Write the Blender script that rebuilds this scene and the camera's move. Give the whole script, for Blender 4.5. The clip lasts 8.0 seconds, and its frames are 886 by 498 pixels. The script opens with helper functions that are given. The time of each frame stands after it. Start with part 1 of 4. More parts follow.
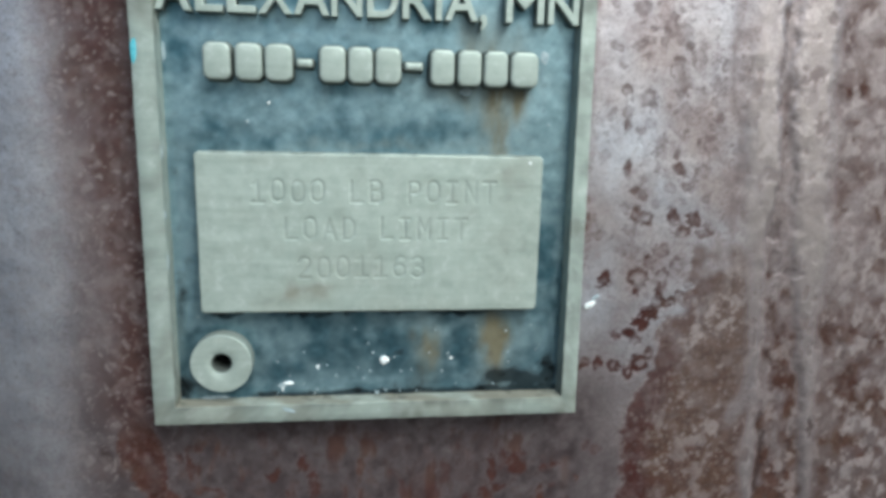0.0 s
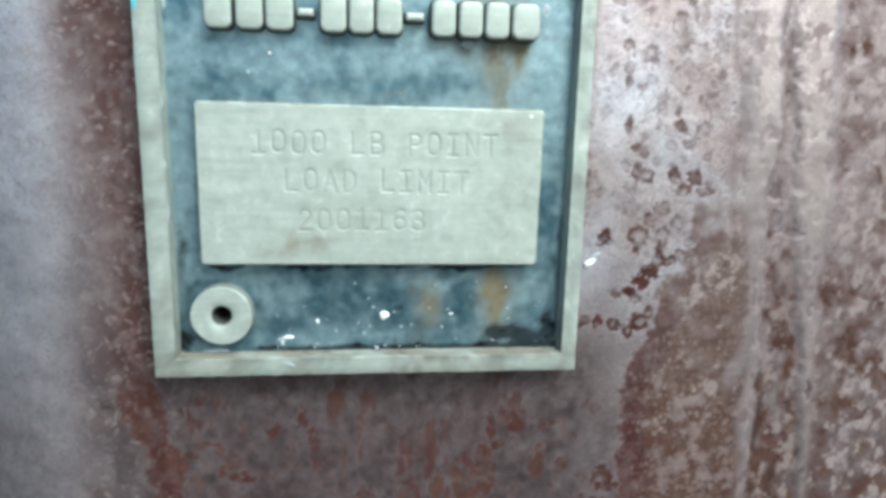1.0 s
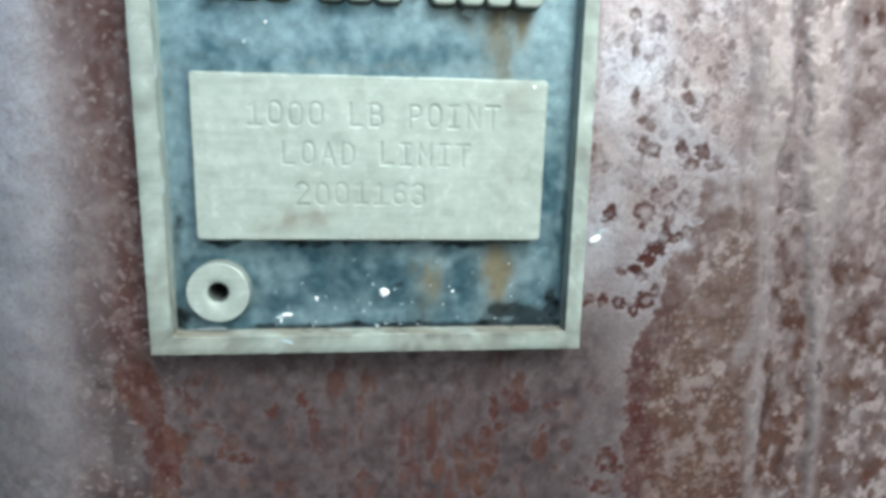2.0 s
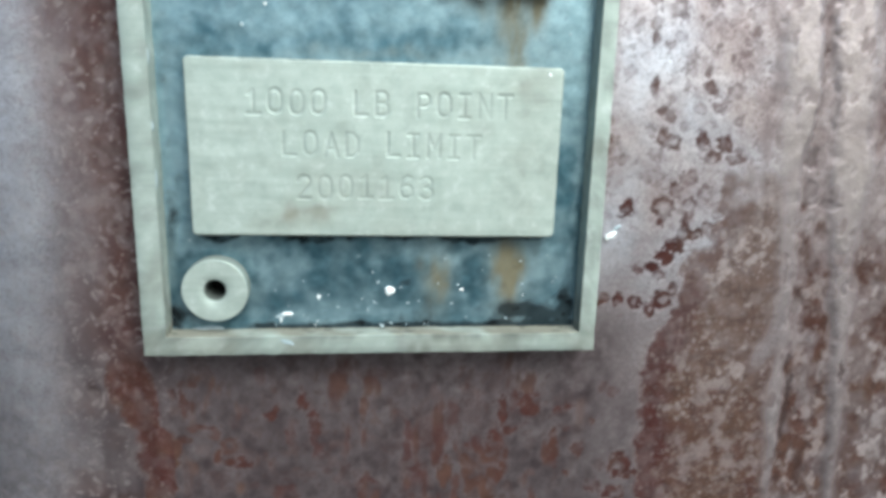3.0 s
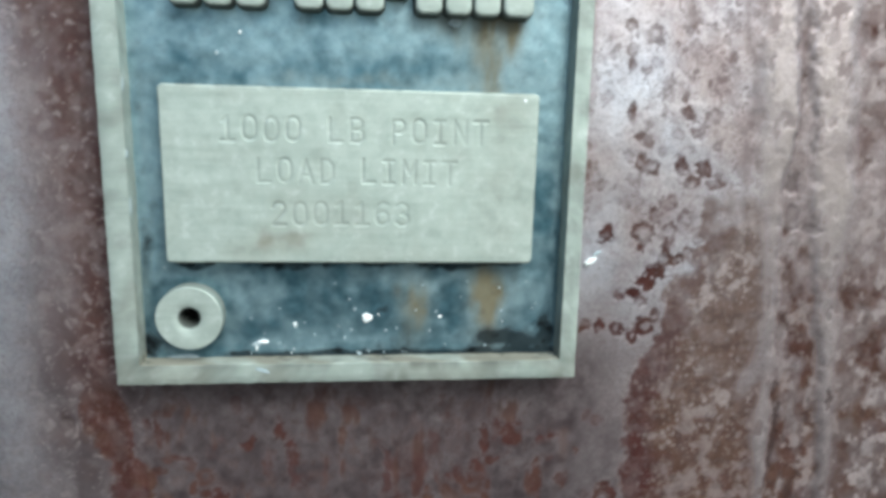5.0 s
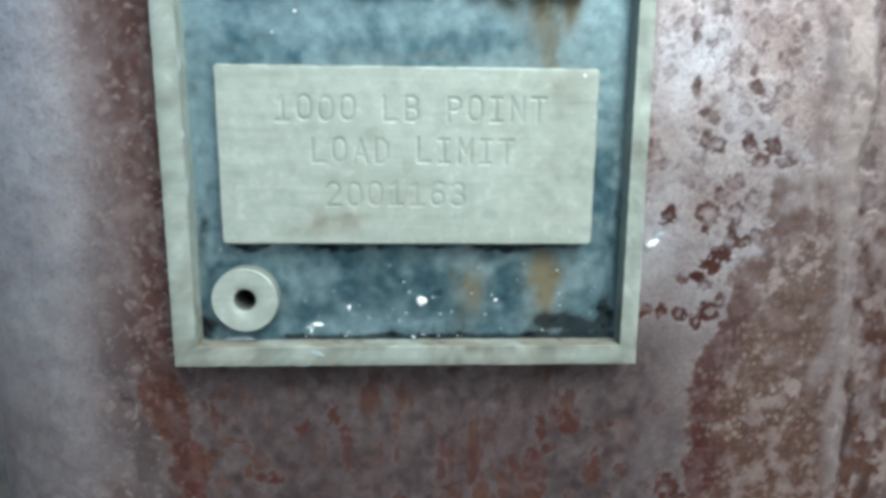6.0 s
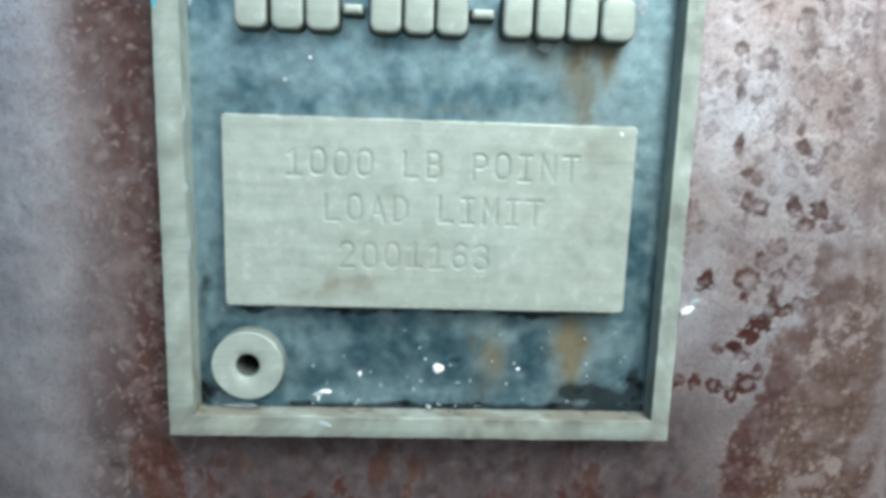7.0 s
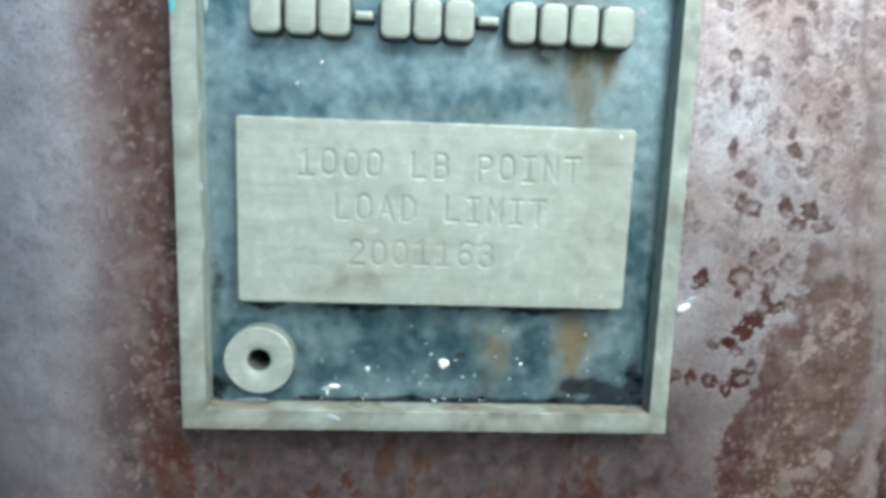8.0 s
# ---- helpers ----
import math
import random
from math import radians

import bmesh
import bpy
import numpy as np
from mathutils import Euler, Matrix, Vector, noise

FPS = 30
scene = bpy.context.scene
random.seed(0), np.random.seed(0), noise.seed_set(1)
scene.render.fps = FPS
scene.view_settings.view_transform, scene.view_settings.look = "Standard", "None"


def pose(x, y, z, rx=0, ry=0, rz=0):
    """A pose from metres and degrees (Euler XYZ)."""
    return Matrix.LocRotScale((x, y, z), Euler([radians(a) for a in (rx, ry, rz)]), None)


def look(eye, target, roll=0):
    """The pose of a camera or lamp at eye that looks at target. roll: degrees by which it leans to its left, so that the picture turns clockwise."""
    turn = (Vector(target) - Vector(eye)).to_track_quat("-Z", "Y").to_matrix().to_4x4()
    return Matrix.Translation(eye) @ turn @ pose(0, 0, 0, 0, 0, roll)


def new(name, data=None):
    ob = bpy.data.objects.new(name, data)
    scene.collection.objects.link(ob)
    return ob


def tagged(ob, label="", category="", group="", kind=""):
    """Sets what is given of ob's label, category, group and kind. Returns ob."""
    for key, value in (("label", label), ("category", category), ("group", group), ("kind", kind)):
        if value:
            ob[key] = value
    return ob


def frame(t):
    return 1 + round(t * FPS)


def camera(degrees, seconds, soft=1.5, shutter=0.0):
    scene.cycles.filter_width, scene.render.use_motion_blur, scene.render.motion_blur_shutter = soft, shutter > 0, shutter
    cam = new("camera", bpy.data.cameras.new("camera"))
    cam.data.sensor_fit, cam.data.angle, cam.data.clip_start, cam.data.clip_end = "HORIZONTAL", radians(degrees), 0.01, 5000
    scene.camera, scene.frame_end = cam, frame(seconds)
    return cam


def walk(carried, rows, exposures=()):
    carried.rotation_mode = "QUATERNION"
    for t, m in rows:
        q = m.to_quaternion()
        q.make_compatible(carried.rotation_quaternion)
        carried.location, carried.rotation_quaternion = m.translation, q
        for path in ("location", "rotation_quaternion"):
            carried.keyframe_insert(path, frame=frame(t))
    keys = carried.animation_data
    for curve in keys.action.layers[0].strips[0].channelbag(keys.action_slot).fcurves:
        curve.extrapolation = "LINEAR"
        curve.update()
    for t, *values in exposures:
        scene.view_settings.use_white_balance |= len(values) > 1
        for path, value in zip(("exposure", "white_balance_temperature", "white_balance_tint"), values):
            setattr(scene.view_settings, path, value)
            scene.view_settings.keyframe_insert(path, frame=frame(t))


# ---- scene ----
cam = camera(65.8, 8.0, soft=3.7)
PATH = [
    (0, (-0.00397, -0.19337, 1.28842), (0.03269, 0.09804, 1.22729), 1.400),
    (0.2, (-0.00539, -0.19229, 1.28699), (0.03228, 0.09914, 1.22655), 1.375),
    (0.5, (-0.00574, -0.18713, 1.28339), (0.02906, 0.10361, 1.21814), 1.593),
    (0.7, (-0.00703, -0.19277, 1.28113), (0.01875, 0.09830, 1.21318), 1.919),
    (1, (-0.00383, -0.19541, 1.27827), (0.03250, 0.09523, 1.21337), 1.682),
    (1.2, (-0.00202, -0.19535, 1.27603), (0.03699, 0.09451, 1.20928), 1.647),
    (1.5, (-0.00063, -0.19328, 1.27147), (0.03354, 0.09666, 1.20244), 1.650),
    (1.7, (-0.00131, -0.19437, 1.27222), (0.03230, 0.09600, 1.20472), 1.431),
    (2, (-0.00200, -0.19242, 1.27218), (0.03176, 0.09797, 1.20486), 1.480),
    (2.2, (-0.00415, -0.19315, 1.27276), (0.02964, 0.09703, 1.20454), 1.555),
    (3.3, (-0.00359, -0.18000, 1.27166), (0.03116, 0.10908, 1.19938), 1.858),
    (3.5, (-0.00354, -0.18112, 1.27170), (0.03127, 0.10885, 1.20306), 1.680),
    (3.7, (-0.00419, -0.18301, 1.26964), (0.03541, 0.10739, 1.20563), 2.024),
    (4, (-0.00322, -0.17662, 1.26653), (0.03098, 0.11386, 1.19983), 1.818),
    (4.2, (-0.00209, -0.16848, 1.26736), (0.02817, 0.12138, 1.19620), 1.664),
    (4.3, (-0.00188, -0.16661, 1.26728), (0.02731, 0.12361, 1.19717), 1.713),
    (4.5, (0.00287, -0.16578, 1.26872), (0.04064, 0.12346, 1.19863), 1.605),
    (4.7, (0.00203, -0.17585, 1.27345), (0.03815, 0.11450, 1.20718), 1.642),
    (5.8, (0.00738, -0.18564, 1.26338), (0.02816, 0.10824, 1.20681), 0.470),
    (6, (0.00062, -0.17869, 1.26643), (0.01450, 0.11463, 1.20502), 0.602),
    (6.2, (-0.00018, -0.17514, 1.26940), (0.01302, 0.11997, 1.21706), 0.558),
    (6.5, (0.00050, -0.16479, 1.27305), (0.01364, 0.12933, 1.21543), 1.607),
    (6.7, (-0.00066, -0.15977, 1.27467), (0.01518, 0.13405, 1.21617), 1.705),
    (7, (-0.00402, -0.16345, 1.27621), (0.01007, 0.13083, 1.21966), 1.934),
    (7.2, (-0.00316, -0.17140, 1.27965), (0.01566, 0.12341, 1.22740), 1.728),
    (7.5, (-0.00282, -0.18149, 1.28395), (0.01629, 0.11352, 1.23293), 1.956),
    (7.7, (-0.00372, -0.17821, 1.28112), (0.01310, 0.11651, 1.22765), 1.988),
    (8, (-0.00768, -0.16915, 1.27488), (0.01000, 0.12559, 1.22183), 2.126),
]
EXPOSURES = [(t, stops, 5880, -2) for t, stops in ((0, 0.02), (0.2, 0.38), (0.5, 0.44), (1, 0.50), (2, 0.48), (3.5, 0.42), (4.5, 0.34), (6, 0.26), (6.5, 0.22), (7, 0.30), (7.5, 0.38), (8, 0.32))]
walk(cam, [(t, look(eye, target, roll)) for t, eye, target, roll in PATH], EXPOSURES)

# ---- light: bright hazy sky, soft sun high on the camera's right ----
world = bpy.data.worlds.new("sky")
scene.world = world
world.use_nodes = True
wn = world.node_tree
sky = wn.nodes.new("ShaderNodeTexSky")
sky.sky_type, sky.sun_disc = "NISHITA", False
sky.sun_elevation, sky.sun_rotation, sky.dust_density = radians(46), radians(151), 4.0
wn.links.new(sky.outputs[0], wn.nodes["Background"].inputs[0])
wn.nodes["Background"].inputs[1].default_value = 0.15
sun_data = bpy.data.lights.new("sun", "SUN")
sun_data.energy, sun_data.angle, sun_data.color = 3.1, radians(27), (1.0, 0.985, 0.965)
sun = new("sun", sun_data)
sun.matrix_world = look((0.55, -1.0, 2.45), (0, 0, 1.25))


# ---- noise on arrays ----
def value_noise(x, y, seed):
    table = np.random.RandomState(seed).rand(256, 256)
    xi, yi = np.floor(x).astype(int), np.floor(y).astype(int)
    u, v = x - xi, y - yi
    u, v = u * u * (3 - 2 * u), v * v * (3 - 2 * v)
    a, b = table[xi & 255, yi & 255], table[(xi + 1) & 255, yi & 255]
    c, d = table[xi & 255, (yi + 1) & 255], table[(xi + 1) & 255, (yi + 1) & 255]
    return (a * (1 - u) + b * u) * (1 - v) + (c * (1 - u) + d * u) * v


def fbm(x, y, size, seed, octaves=4, stretch=1.0):
    """Noise from -1 to 1 with patches of about that size in metres; stretch > 1 draws them out upright."""
    total, amp, norm = 0.0, 1.0, 0.0
    for k in range(octaves):
        total = total + amp * (2 * value_noise(x / size + 17.3 * k, y / size / stretch + 5.1 * k, seed + k) - 1)
        norm += amp
        size, amp = size / 2, amp * 0.55
    return total / norm * 1.6


def cells(x, y, size, seed):
    """Distance to the nearest of scattered points, in metres, and that point's random number."""
    rnd = np.random.RandomState(seed).rand(3, 256, 256)
    xi, yi = np.floor(x / size).astype(int), np.floor(y / size).astype(int)
    best, ident = np.full(np.shape(x), 1e9), np.zeros(np.shape(x))
    for dx in (-1, 0, 1):
        for dy in (-1, 0, 1):
            i, j = (xi + dx) & 255, (yi + dy) & 255
            d = np.hypot(x - (xi + dx + rnd[0][i, j]) * size, y - (yi + dy + rnd[1][i, j]) * size)
            near = d < best
            best, ident = np.where(near, d, best), np.where(near, rnd[2][i, j], ident)
    return best, ident


def step(a, b, v):
    t = np.clip((v - a) / (b - a), 0, 1)
    return t * t * (3 - 2 * t)


def blob(x, z, cx, cz, rx, rz, lean=0.0):
    """1 in the middle of an oval patch, falling to 0 outside; lean shears it sideways with height."""
    return np.exp(-(((x - cx - lean * (z - cz)) / rx) ** 2 + ((z - cz) / rz) ** 2))


# ---- materials ----
class Nodes:
    """A short way to wire a principled material."""

    def __init__(self, name):
        self.material = bpy.data.materials.new(name)
        self.material.use_nodes = True
        self.tree = self.material.node_tree
        self.shader = self.tree.nodes["Principled BSDF"]
        self.coords = self.add("ShaderNodeTexCoord").outputs["Object"]

    def add(self, kind):
        return self.tree.nodes.new(kind)

    def link(self, a, b):
        self.tree.links.new(a, b)

    def noise(self, scale, detail=4.0, stretch=(1, 1, 1), rough=0.55):
        m = self.add("ShaderNodeMapping")
        m.inputs["Scale"].default_value = stretch
        self.link(self.coords, m.inputs["Vector"])
        n = self.add("ShaderNodeTexNoise")
        n.inputs["Scale"].default_value, n.inputs["Detail"].default_value = scale, detail
        n.inputs["Roughness"].default_value = rough
        self.link(m.outputs[0], n.inputs["Vector"])
        return n.outputs[0]

    def attribute(self, name):
        a = self.add("ShaderNodeAttribute")
        a.attribute_name = name
        return a.outputs["Fac"]

    def span(self, value, a, b, lo=0.0, hi=1.0):
        m = self.add("ShaderNodeMapRange")
        for k, v in enumerate((a, b, lo, hi)):
            m.inputs[k + 1].default_value = v
        self.link(value, m.inputs[0])
        return m.outputs[0]

    def math(self, op, a, b):
        m = self.add("ShaderNodeMath")
        m.operation = op
        for k, v in enumerate((a, b)):
            if isinstance(v, (int, float)):
                m.inputs[k].default_value = v
            else:
                self.link(v, m.inputs[k])
        return m.outputs[0]

    def mix(self, fac, a, b, kind="MIX"):
        m = self.add("ShaderNodeMix")
        m.data_type, m.blend_type = "RGBA", kind
        for socket, v in ((m.inputs[0], fac), (m.inputs[6], a), (m.inputs[7], b)):
            if isinstance(v, (int, float)):
                socket.default_value = v
            elif isinstance(v, tuple):
                socket.default_value = (*v, 1)
            else:
                self.link(v, socket)
        return m.outputs[2]

    def bump(self, height, distance, strength=1.0):
        b = self.add("ShaderNodeBump")
        b.inputs["Strength"].default_value, b.inputs["Distance"].default_value = strength, distance
        self.link(height, b.inputs["Height"])
        self.link(b.outputs[0], self.shader.inputs["Normal"])

    def finish(self, colour, rough, metal=0.0, specular=0.5):
        for name, v in (("Base Color", colour), ("Roughness", rough), ("Metallic", metal), ("Specular IOR Level", specular)):
            socket = self.shader.inputs[name]
            if isinstance(v, (int, float)):
                socket.default_value = v
            elif isinstance(v, tuple):
                socket.default_value = (*v, 1)
            else:
                self.link(v, socket)
        return self.material


def weathered_steel():
    n = Nodes("weathered_steel")
    broad, mid, fine, grit = n.noise(75), n.noise(260), n.noise(900, 3.0), n.noise(2600, 2.0)
    skin = n.mix(n.span(broad, 0.35, 0.65), (0.385, 0.318, 0.326), (0.53, 0.458, 0.462))
    # pale blue mix, also used for the painted sky sheen at the corner
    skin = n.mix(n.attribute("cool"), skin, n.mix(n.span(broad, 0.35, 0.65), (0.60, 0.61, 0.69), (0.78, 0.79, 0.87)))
    skin = n.mix(n.span(mid, 0.48, 0.72, 0.0, 0.40), skin, (0.25, 0.185, 0.187))
    skin = n.mix(n.span(fine, 0.50, 0.72, 0.0, 0.52), skin, (0.23, 0.175, 0.175))
    skin = n.mix(n.span(fine, 0.48, 0.28, 0.0, 0.45), skin, (0.62, 0.56, 0.56))
    # darker mauve mix that carries the shade painted low on the steel
    skin = n.mix(n.attribute("dull_shade"), skin, n.mix(n.span(mid, 0.3, 0.7), (0.046, 0.033, 0.037), (0.080, 0.061, 0.066)))
    brown = n.mix(n.span(mid, 0.3, 0.7), (0.052, 0.026, 0.016), (0.104, 0.058, 0.041))
    red = n.mix(n.span(mid, 0.3, 0.7), (0.026, 0.005, 0.0045), (0.056, 0.0135, 0.0110))
    rust = n.mix(n.attribute("red"), brown, red)
    rust = n.mix(n.span(fine, 0.54, 0.8, 0.0, 0.5), rust, (0.13, 0.09, 0.08))
    colour = n.mix(n.attribute("rust"), skin, rust)
    colour = n.mix(n.attribute("speck"), colour, n.mix(n.span(fine, 0.3, 0.7), (0.42, 0.355, 0.35), (0.58, 0.51, 0.50)))
    colour = n.mix(n.attribute("pit"), colour, (0.025, 0.014, 0.013))
    colour = n.mix(n.span(grit, 0.35, 0.75, 0.0, 0.4), colour, (0.10, 0.07, 0.065))
    rough = n.math("ADD", n.span(mid, 0.3, 0.7, 0.37, 0.47), n.math("MULTIPLY", n.math("MAXIMUM", n.attribute("rust"), n.attribute("pit")), 0.22))
    n.bump(n.math("ADD", fine, n.math("MULTIPLY", grit, 0.5)), 0.00008, 0.4)
    metal = n.math("SUBTRACT", 0.85, n.math("MULTIPLY", n.attribute("rust"), 0.45))
    metal = n.math("MULTIPLY", n.math("SUBTRACT", metal, n.math("MULTIPLY", n.attribute("dull_shade"), 0.30)), n.math("SUBTRACT", 1.0, n.attribute("pit")))
    spec = n.math("SUBTRACT", 0.5, n.math("MULTIPLY", n.math("MAXIMUM", n.attribute("rust"), n.attribute("pit")), 0.4))
    return n.finish(colour, rough, metal, spec)


def ground_aluminium():
    """Bare cast aluminium, sanded flat: fine sideways scratches, a few stains."""
    n = Nodes("sanded_aluminium")
    brush = n.noise(700, 3.0, (0.05, 1, 1))
    cloud, blot = n.noise(120, 4.0, (0.5, 1, 1)), n.noise(330, 4.0)
    colour = n.mix(n.span(cloud, 0.3, 0.7), (0.37, 0.43, 0.385), (0.46, 0.52, 0.47))
    colour = n.mix(n.span(brush, 0.35, 0.7, 0.0, 0.6), colour, (0.52, 0.58, 0.53))
    colour = n.mix(n.span(blot, 0.50, 0.68, 0.0, 0.35), colour, (0.31, 0.37, 0.33))
    colour = n.mix(n.span(blot, 0.42, 0.30, 0.0, 0.5), colour, (0.61, 0.67, 0.63))
    colour = n.mix(n.attribute("tan"), colour, (0.15, 0.130, 0.095))
    # dirt, dark sides and painted shade share this mix
    colour = n.mix(n.attribute("grime_shade"), colour, (0.045, 0.05, 0.046))
    colour = n.mix(n.span(n.noise(2200, 2.0), 0.60, 0.75, 0.0, 0.4), colour, (0.25, 0.26, 0.23))
    n.bump(n.math("ADD", brush, n.noise(1500, 2.0)), 0.00004, 0.4)
    clean = n.math("SUBTRACT", 1.0, n.math("MAXIMUM", n.attribute("grime_shade"), n.attribute("tan")))
    rough = n.math("SUBTRACT", 0.75, n.math("MULTIPLY", clean, n.span(brush, 0.3, 0.7, 0.26, 0.17)))
    return n.finish(colour, rough, n.math("MULTIPLY", clean, 0.55), n.math("MULTIPLY", clean, 0.4))


def oxidised_field():
    """Recessed as-cast aluminium, blue-grey with chalky bloom, dirt and rust runs."""
    n = Nodes("oxidised_aluminium")
    fine, tiny, cloud = n.noise(420, 2.5), n.noise(1500, 2.0), n.noise(150, 3.0)
    colour = n.mix(n.span(fine, 0.3, 0.7), (0.060, 0.124, 0.160), (0.094, 0.184, 0.228))
    pale = n.mix(n.span(fine, 0.3, 0.7), (0.222, 0.338, 0.385), (0.300, 0.425, 0.470))
    colour = n.mix(n.span(cloud, 0.48, 0.7, 0.0, 0.38), colour, pale)
    colour = n.mix(n.attribute("pale"), colour, pale)
    colour = n.mix(n.attribute("tan"), colour, (0.150, 0.122, 0.068))
    colour = n.mix(n.span(tiny, 0.55, 0.8, 0.0, 0.28), colour, (0.05, 0.075, 0.088))
    # dirt, with the shadow line under the nameplate painted in
    colour = n.mix(n.attribute("grime_shade"), colour, (0.008, 0.010, 0.011))
    n.bump(n.math("ADD", fine, n.math("MULTIPLY", tiny, 0.6)), 0.00005, 0.3)
    clean = n.math("SUBTRACT", 1.0, n.math("MAXIMUM", n.attribute("grime_shade"), n.attribute("tan")))
    rough = n.math("SUBTRACT", 0.8, n.math("MULTIPLY", clean, n.span(fine, 0.3, 0.7, 0.48, 0.34)))
    return n.finish(colour, rough, n.math("MULTIPLY", clean, 0.82), n.math("MULTIPLY", clean, 0.4))


def plain(name, a, b, scale, rough, metal=0.0):
    n = Nodes(name)
    f = n.noise(scale)
    n.bump(f, 0.0002, 0.5)
    return n.finish(n.mix(n.span(f, 0.3, 0.7), a, b), rough, metal, 0.2)


STEEL, SANDED, FIELD = weathered_steel(), ground_aluminium(), oxidised_field()
CHALK = plain("chalky_white_deposit", (0.62, 0.66, 0.66), (0.85, 0.87, 0.86), 900, 0.6)
DUST = plain("pale_grey_deposit", (0.27, 0.34, 0.37), (0.42, 0.49, 0.51), 600, 0.7)
BLUE = plain("cyan_paint", (0.06, 0.34, 0.42), (0.16, 0.48, 0.55), 500, 0.45)
# near-black colour that stands for the shade in the drilled hole
HOLE_SHADE = plain("hole_shade", (0.004, 0.004, 0.004), (0.012, 0.011, 0.010), 700, 0.9)
GROUND = plain("asphalt", (0.03, 0.029, 0.027), (0.06, 0.056, 0.05), 6, 0.85)


# ---- mesh helpers ----
def mesh_object(name, verts, faces, material, parent=None, label="", smooth=True, **layers):
    me = bpy.data.meshes.new(name)
    me.from_pydata(np.asarray(verts).tolist(), [], np.asarray(faces).tolist() if isinstance(faces, np.ndarray) else faces)
    me.materials.append(material)
    me.shade_smooth() if smooth else me.shade_flat()
    for key, values in layers.items():
        a = me.attributes.new(key, "FLOAT", "POINT")
        a.data.foreach_set("value", np.clip(np.asarray(values, dtype=np.float32).ravel(), 0, 1))
    me.update()
    ob = new(name, me)
    if parent is not None:
        ob.parent = parent
        ob.matrix_parent_inverse = parent.matrix_basis.inverted()
    return tagged(ob, label)


def part(name, bm, material, parent, label=""):
    me = bpy.data.meshes.new(name)
    bmesh.ops.recalc_face_normals(bm, faces=bm.faces)
    bm.to_mesh(me)
    bm.free()
    me.materials.append(material)
    me.shade_smooth()
    me.set_sharp_from_angle(angle=radians(40))
    ob = new(name, me)
    ob.parent = parent
    ob.matrix_parent_inverse = parent.matrix_basis.inverted()
    return tagged(ob, label)


def grid_faces(rows, cols, wrap=False):
    r, c = np.meshgrid(np.arange(rows - 1), np.arange(cols if wrap else cols - 1), indexing="ij")
    a, b = r * cols + c, r * cols + (c + 1) % cols
    return np.stack([a, b, b + cols, a + cols], -1).reshape(-1, 4)


# ---- setting ----
def build_ground():
    bm = bmesh.new()
    bmesh.ops.create_grid(bm, x_segments=8, y_segments=8, size=400)
    me = bpy.data.meshes.new("ground")
    bm.to_mesh(me)
    bm.free()
    me.materials.append(GROUND)
    tagged(new("ground", me), "plain dark asphalt ground under the column", "ground", kind="structure")


build_ground()


# ---- the steel column ----
X_LEFT, X_RIGHT, CORNER, DEPTH = -0.088, 0.168, 0.042, 0.20


# upright lines over the column's front: heights over the plaque's foot, then x, in millimetres
SCALE_EDGE = ((-55.9, -37.5, -27.6, -17.9, -10.3, -1.0, 6.3, 15.3, 22.5, 29.5, 34.7), (81.4, 79.0, 79.5, 78.1, 79.6, 81.1, 85.0, 86.8, 88.4, 91.6, 96.4))
BEAD_A_LEFT = ((-57.9, -21.0, -1.6, 16.9, 34.8, 60.2, 99.5), (125.2, 121.8, 121.5, 119.6, 116.2, 113.6, 109.1))
BEAD_A_RIGHT = ((-58.0, -41.2, -21.0, -1.7, 16.9, 34.8, 52.0, 58.7, 68.6, 84.5, 99.9), (126.8, 126.1, 125.2, 123.4, 123.3, 121.7, 120.0, 120.6, 122.2, 120.7, 118.4))
BEAD_B_LEFT = ((-58.9, -21.5, -1.9, 16.8, 34.8, 52.1, 68.7, 84.6, 100.0), (146.2, 142.3, 139.6, 135.9, 132.7, 129.7, 128.2, 124.3, 122.6))
BEAD_B_RIGHT = ((-58.9, -31.7, -11.7, -2.0, 16.8, 25.9, 34.9, 43.6, 52.3, 60.7, 77.1, 100.5), (148.3, 146.5, 144.3, 143.3, 141.0, 140.3, 140.6, 141.5, 141.7, 139.6, 138.6, 135.5))
STREAK_LINE = ((45.9, 56.8, 65.8, 70.7, 76.3, 84.2, 90.3, 99.3), (109.7, 108.1, 107.3, 108.9, 109.2, 108.3, 105.6, 103.7))
MAROON_LEFT = ((-49.1, -41.6, -34.1, -26.7, -22.1, -14.1, 1.4), (-65.4, -65.2, -66.7, -67.1, -71.1, -73.6, -72.4))
MAROON_RIGHT = ((-49.5, -34.5, -26.7, -22.4, -14.4, 1.3), (-57.2, -55.9, -57.3, -60.5, -61.0, -65.4))
PENINSULA = ((-10.1, -5.4, 0.3, 5.9, 13.3, 22.4), (115.1, 117.5, 120.0, 122.0, 123.2, 123.8))
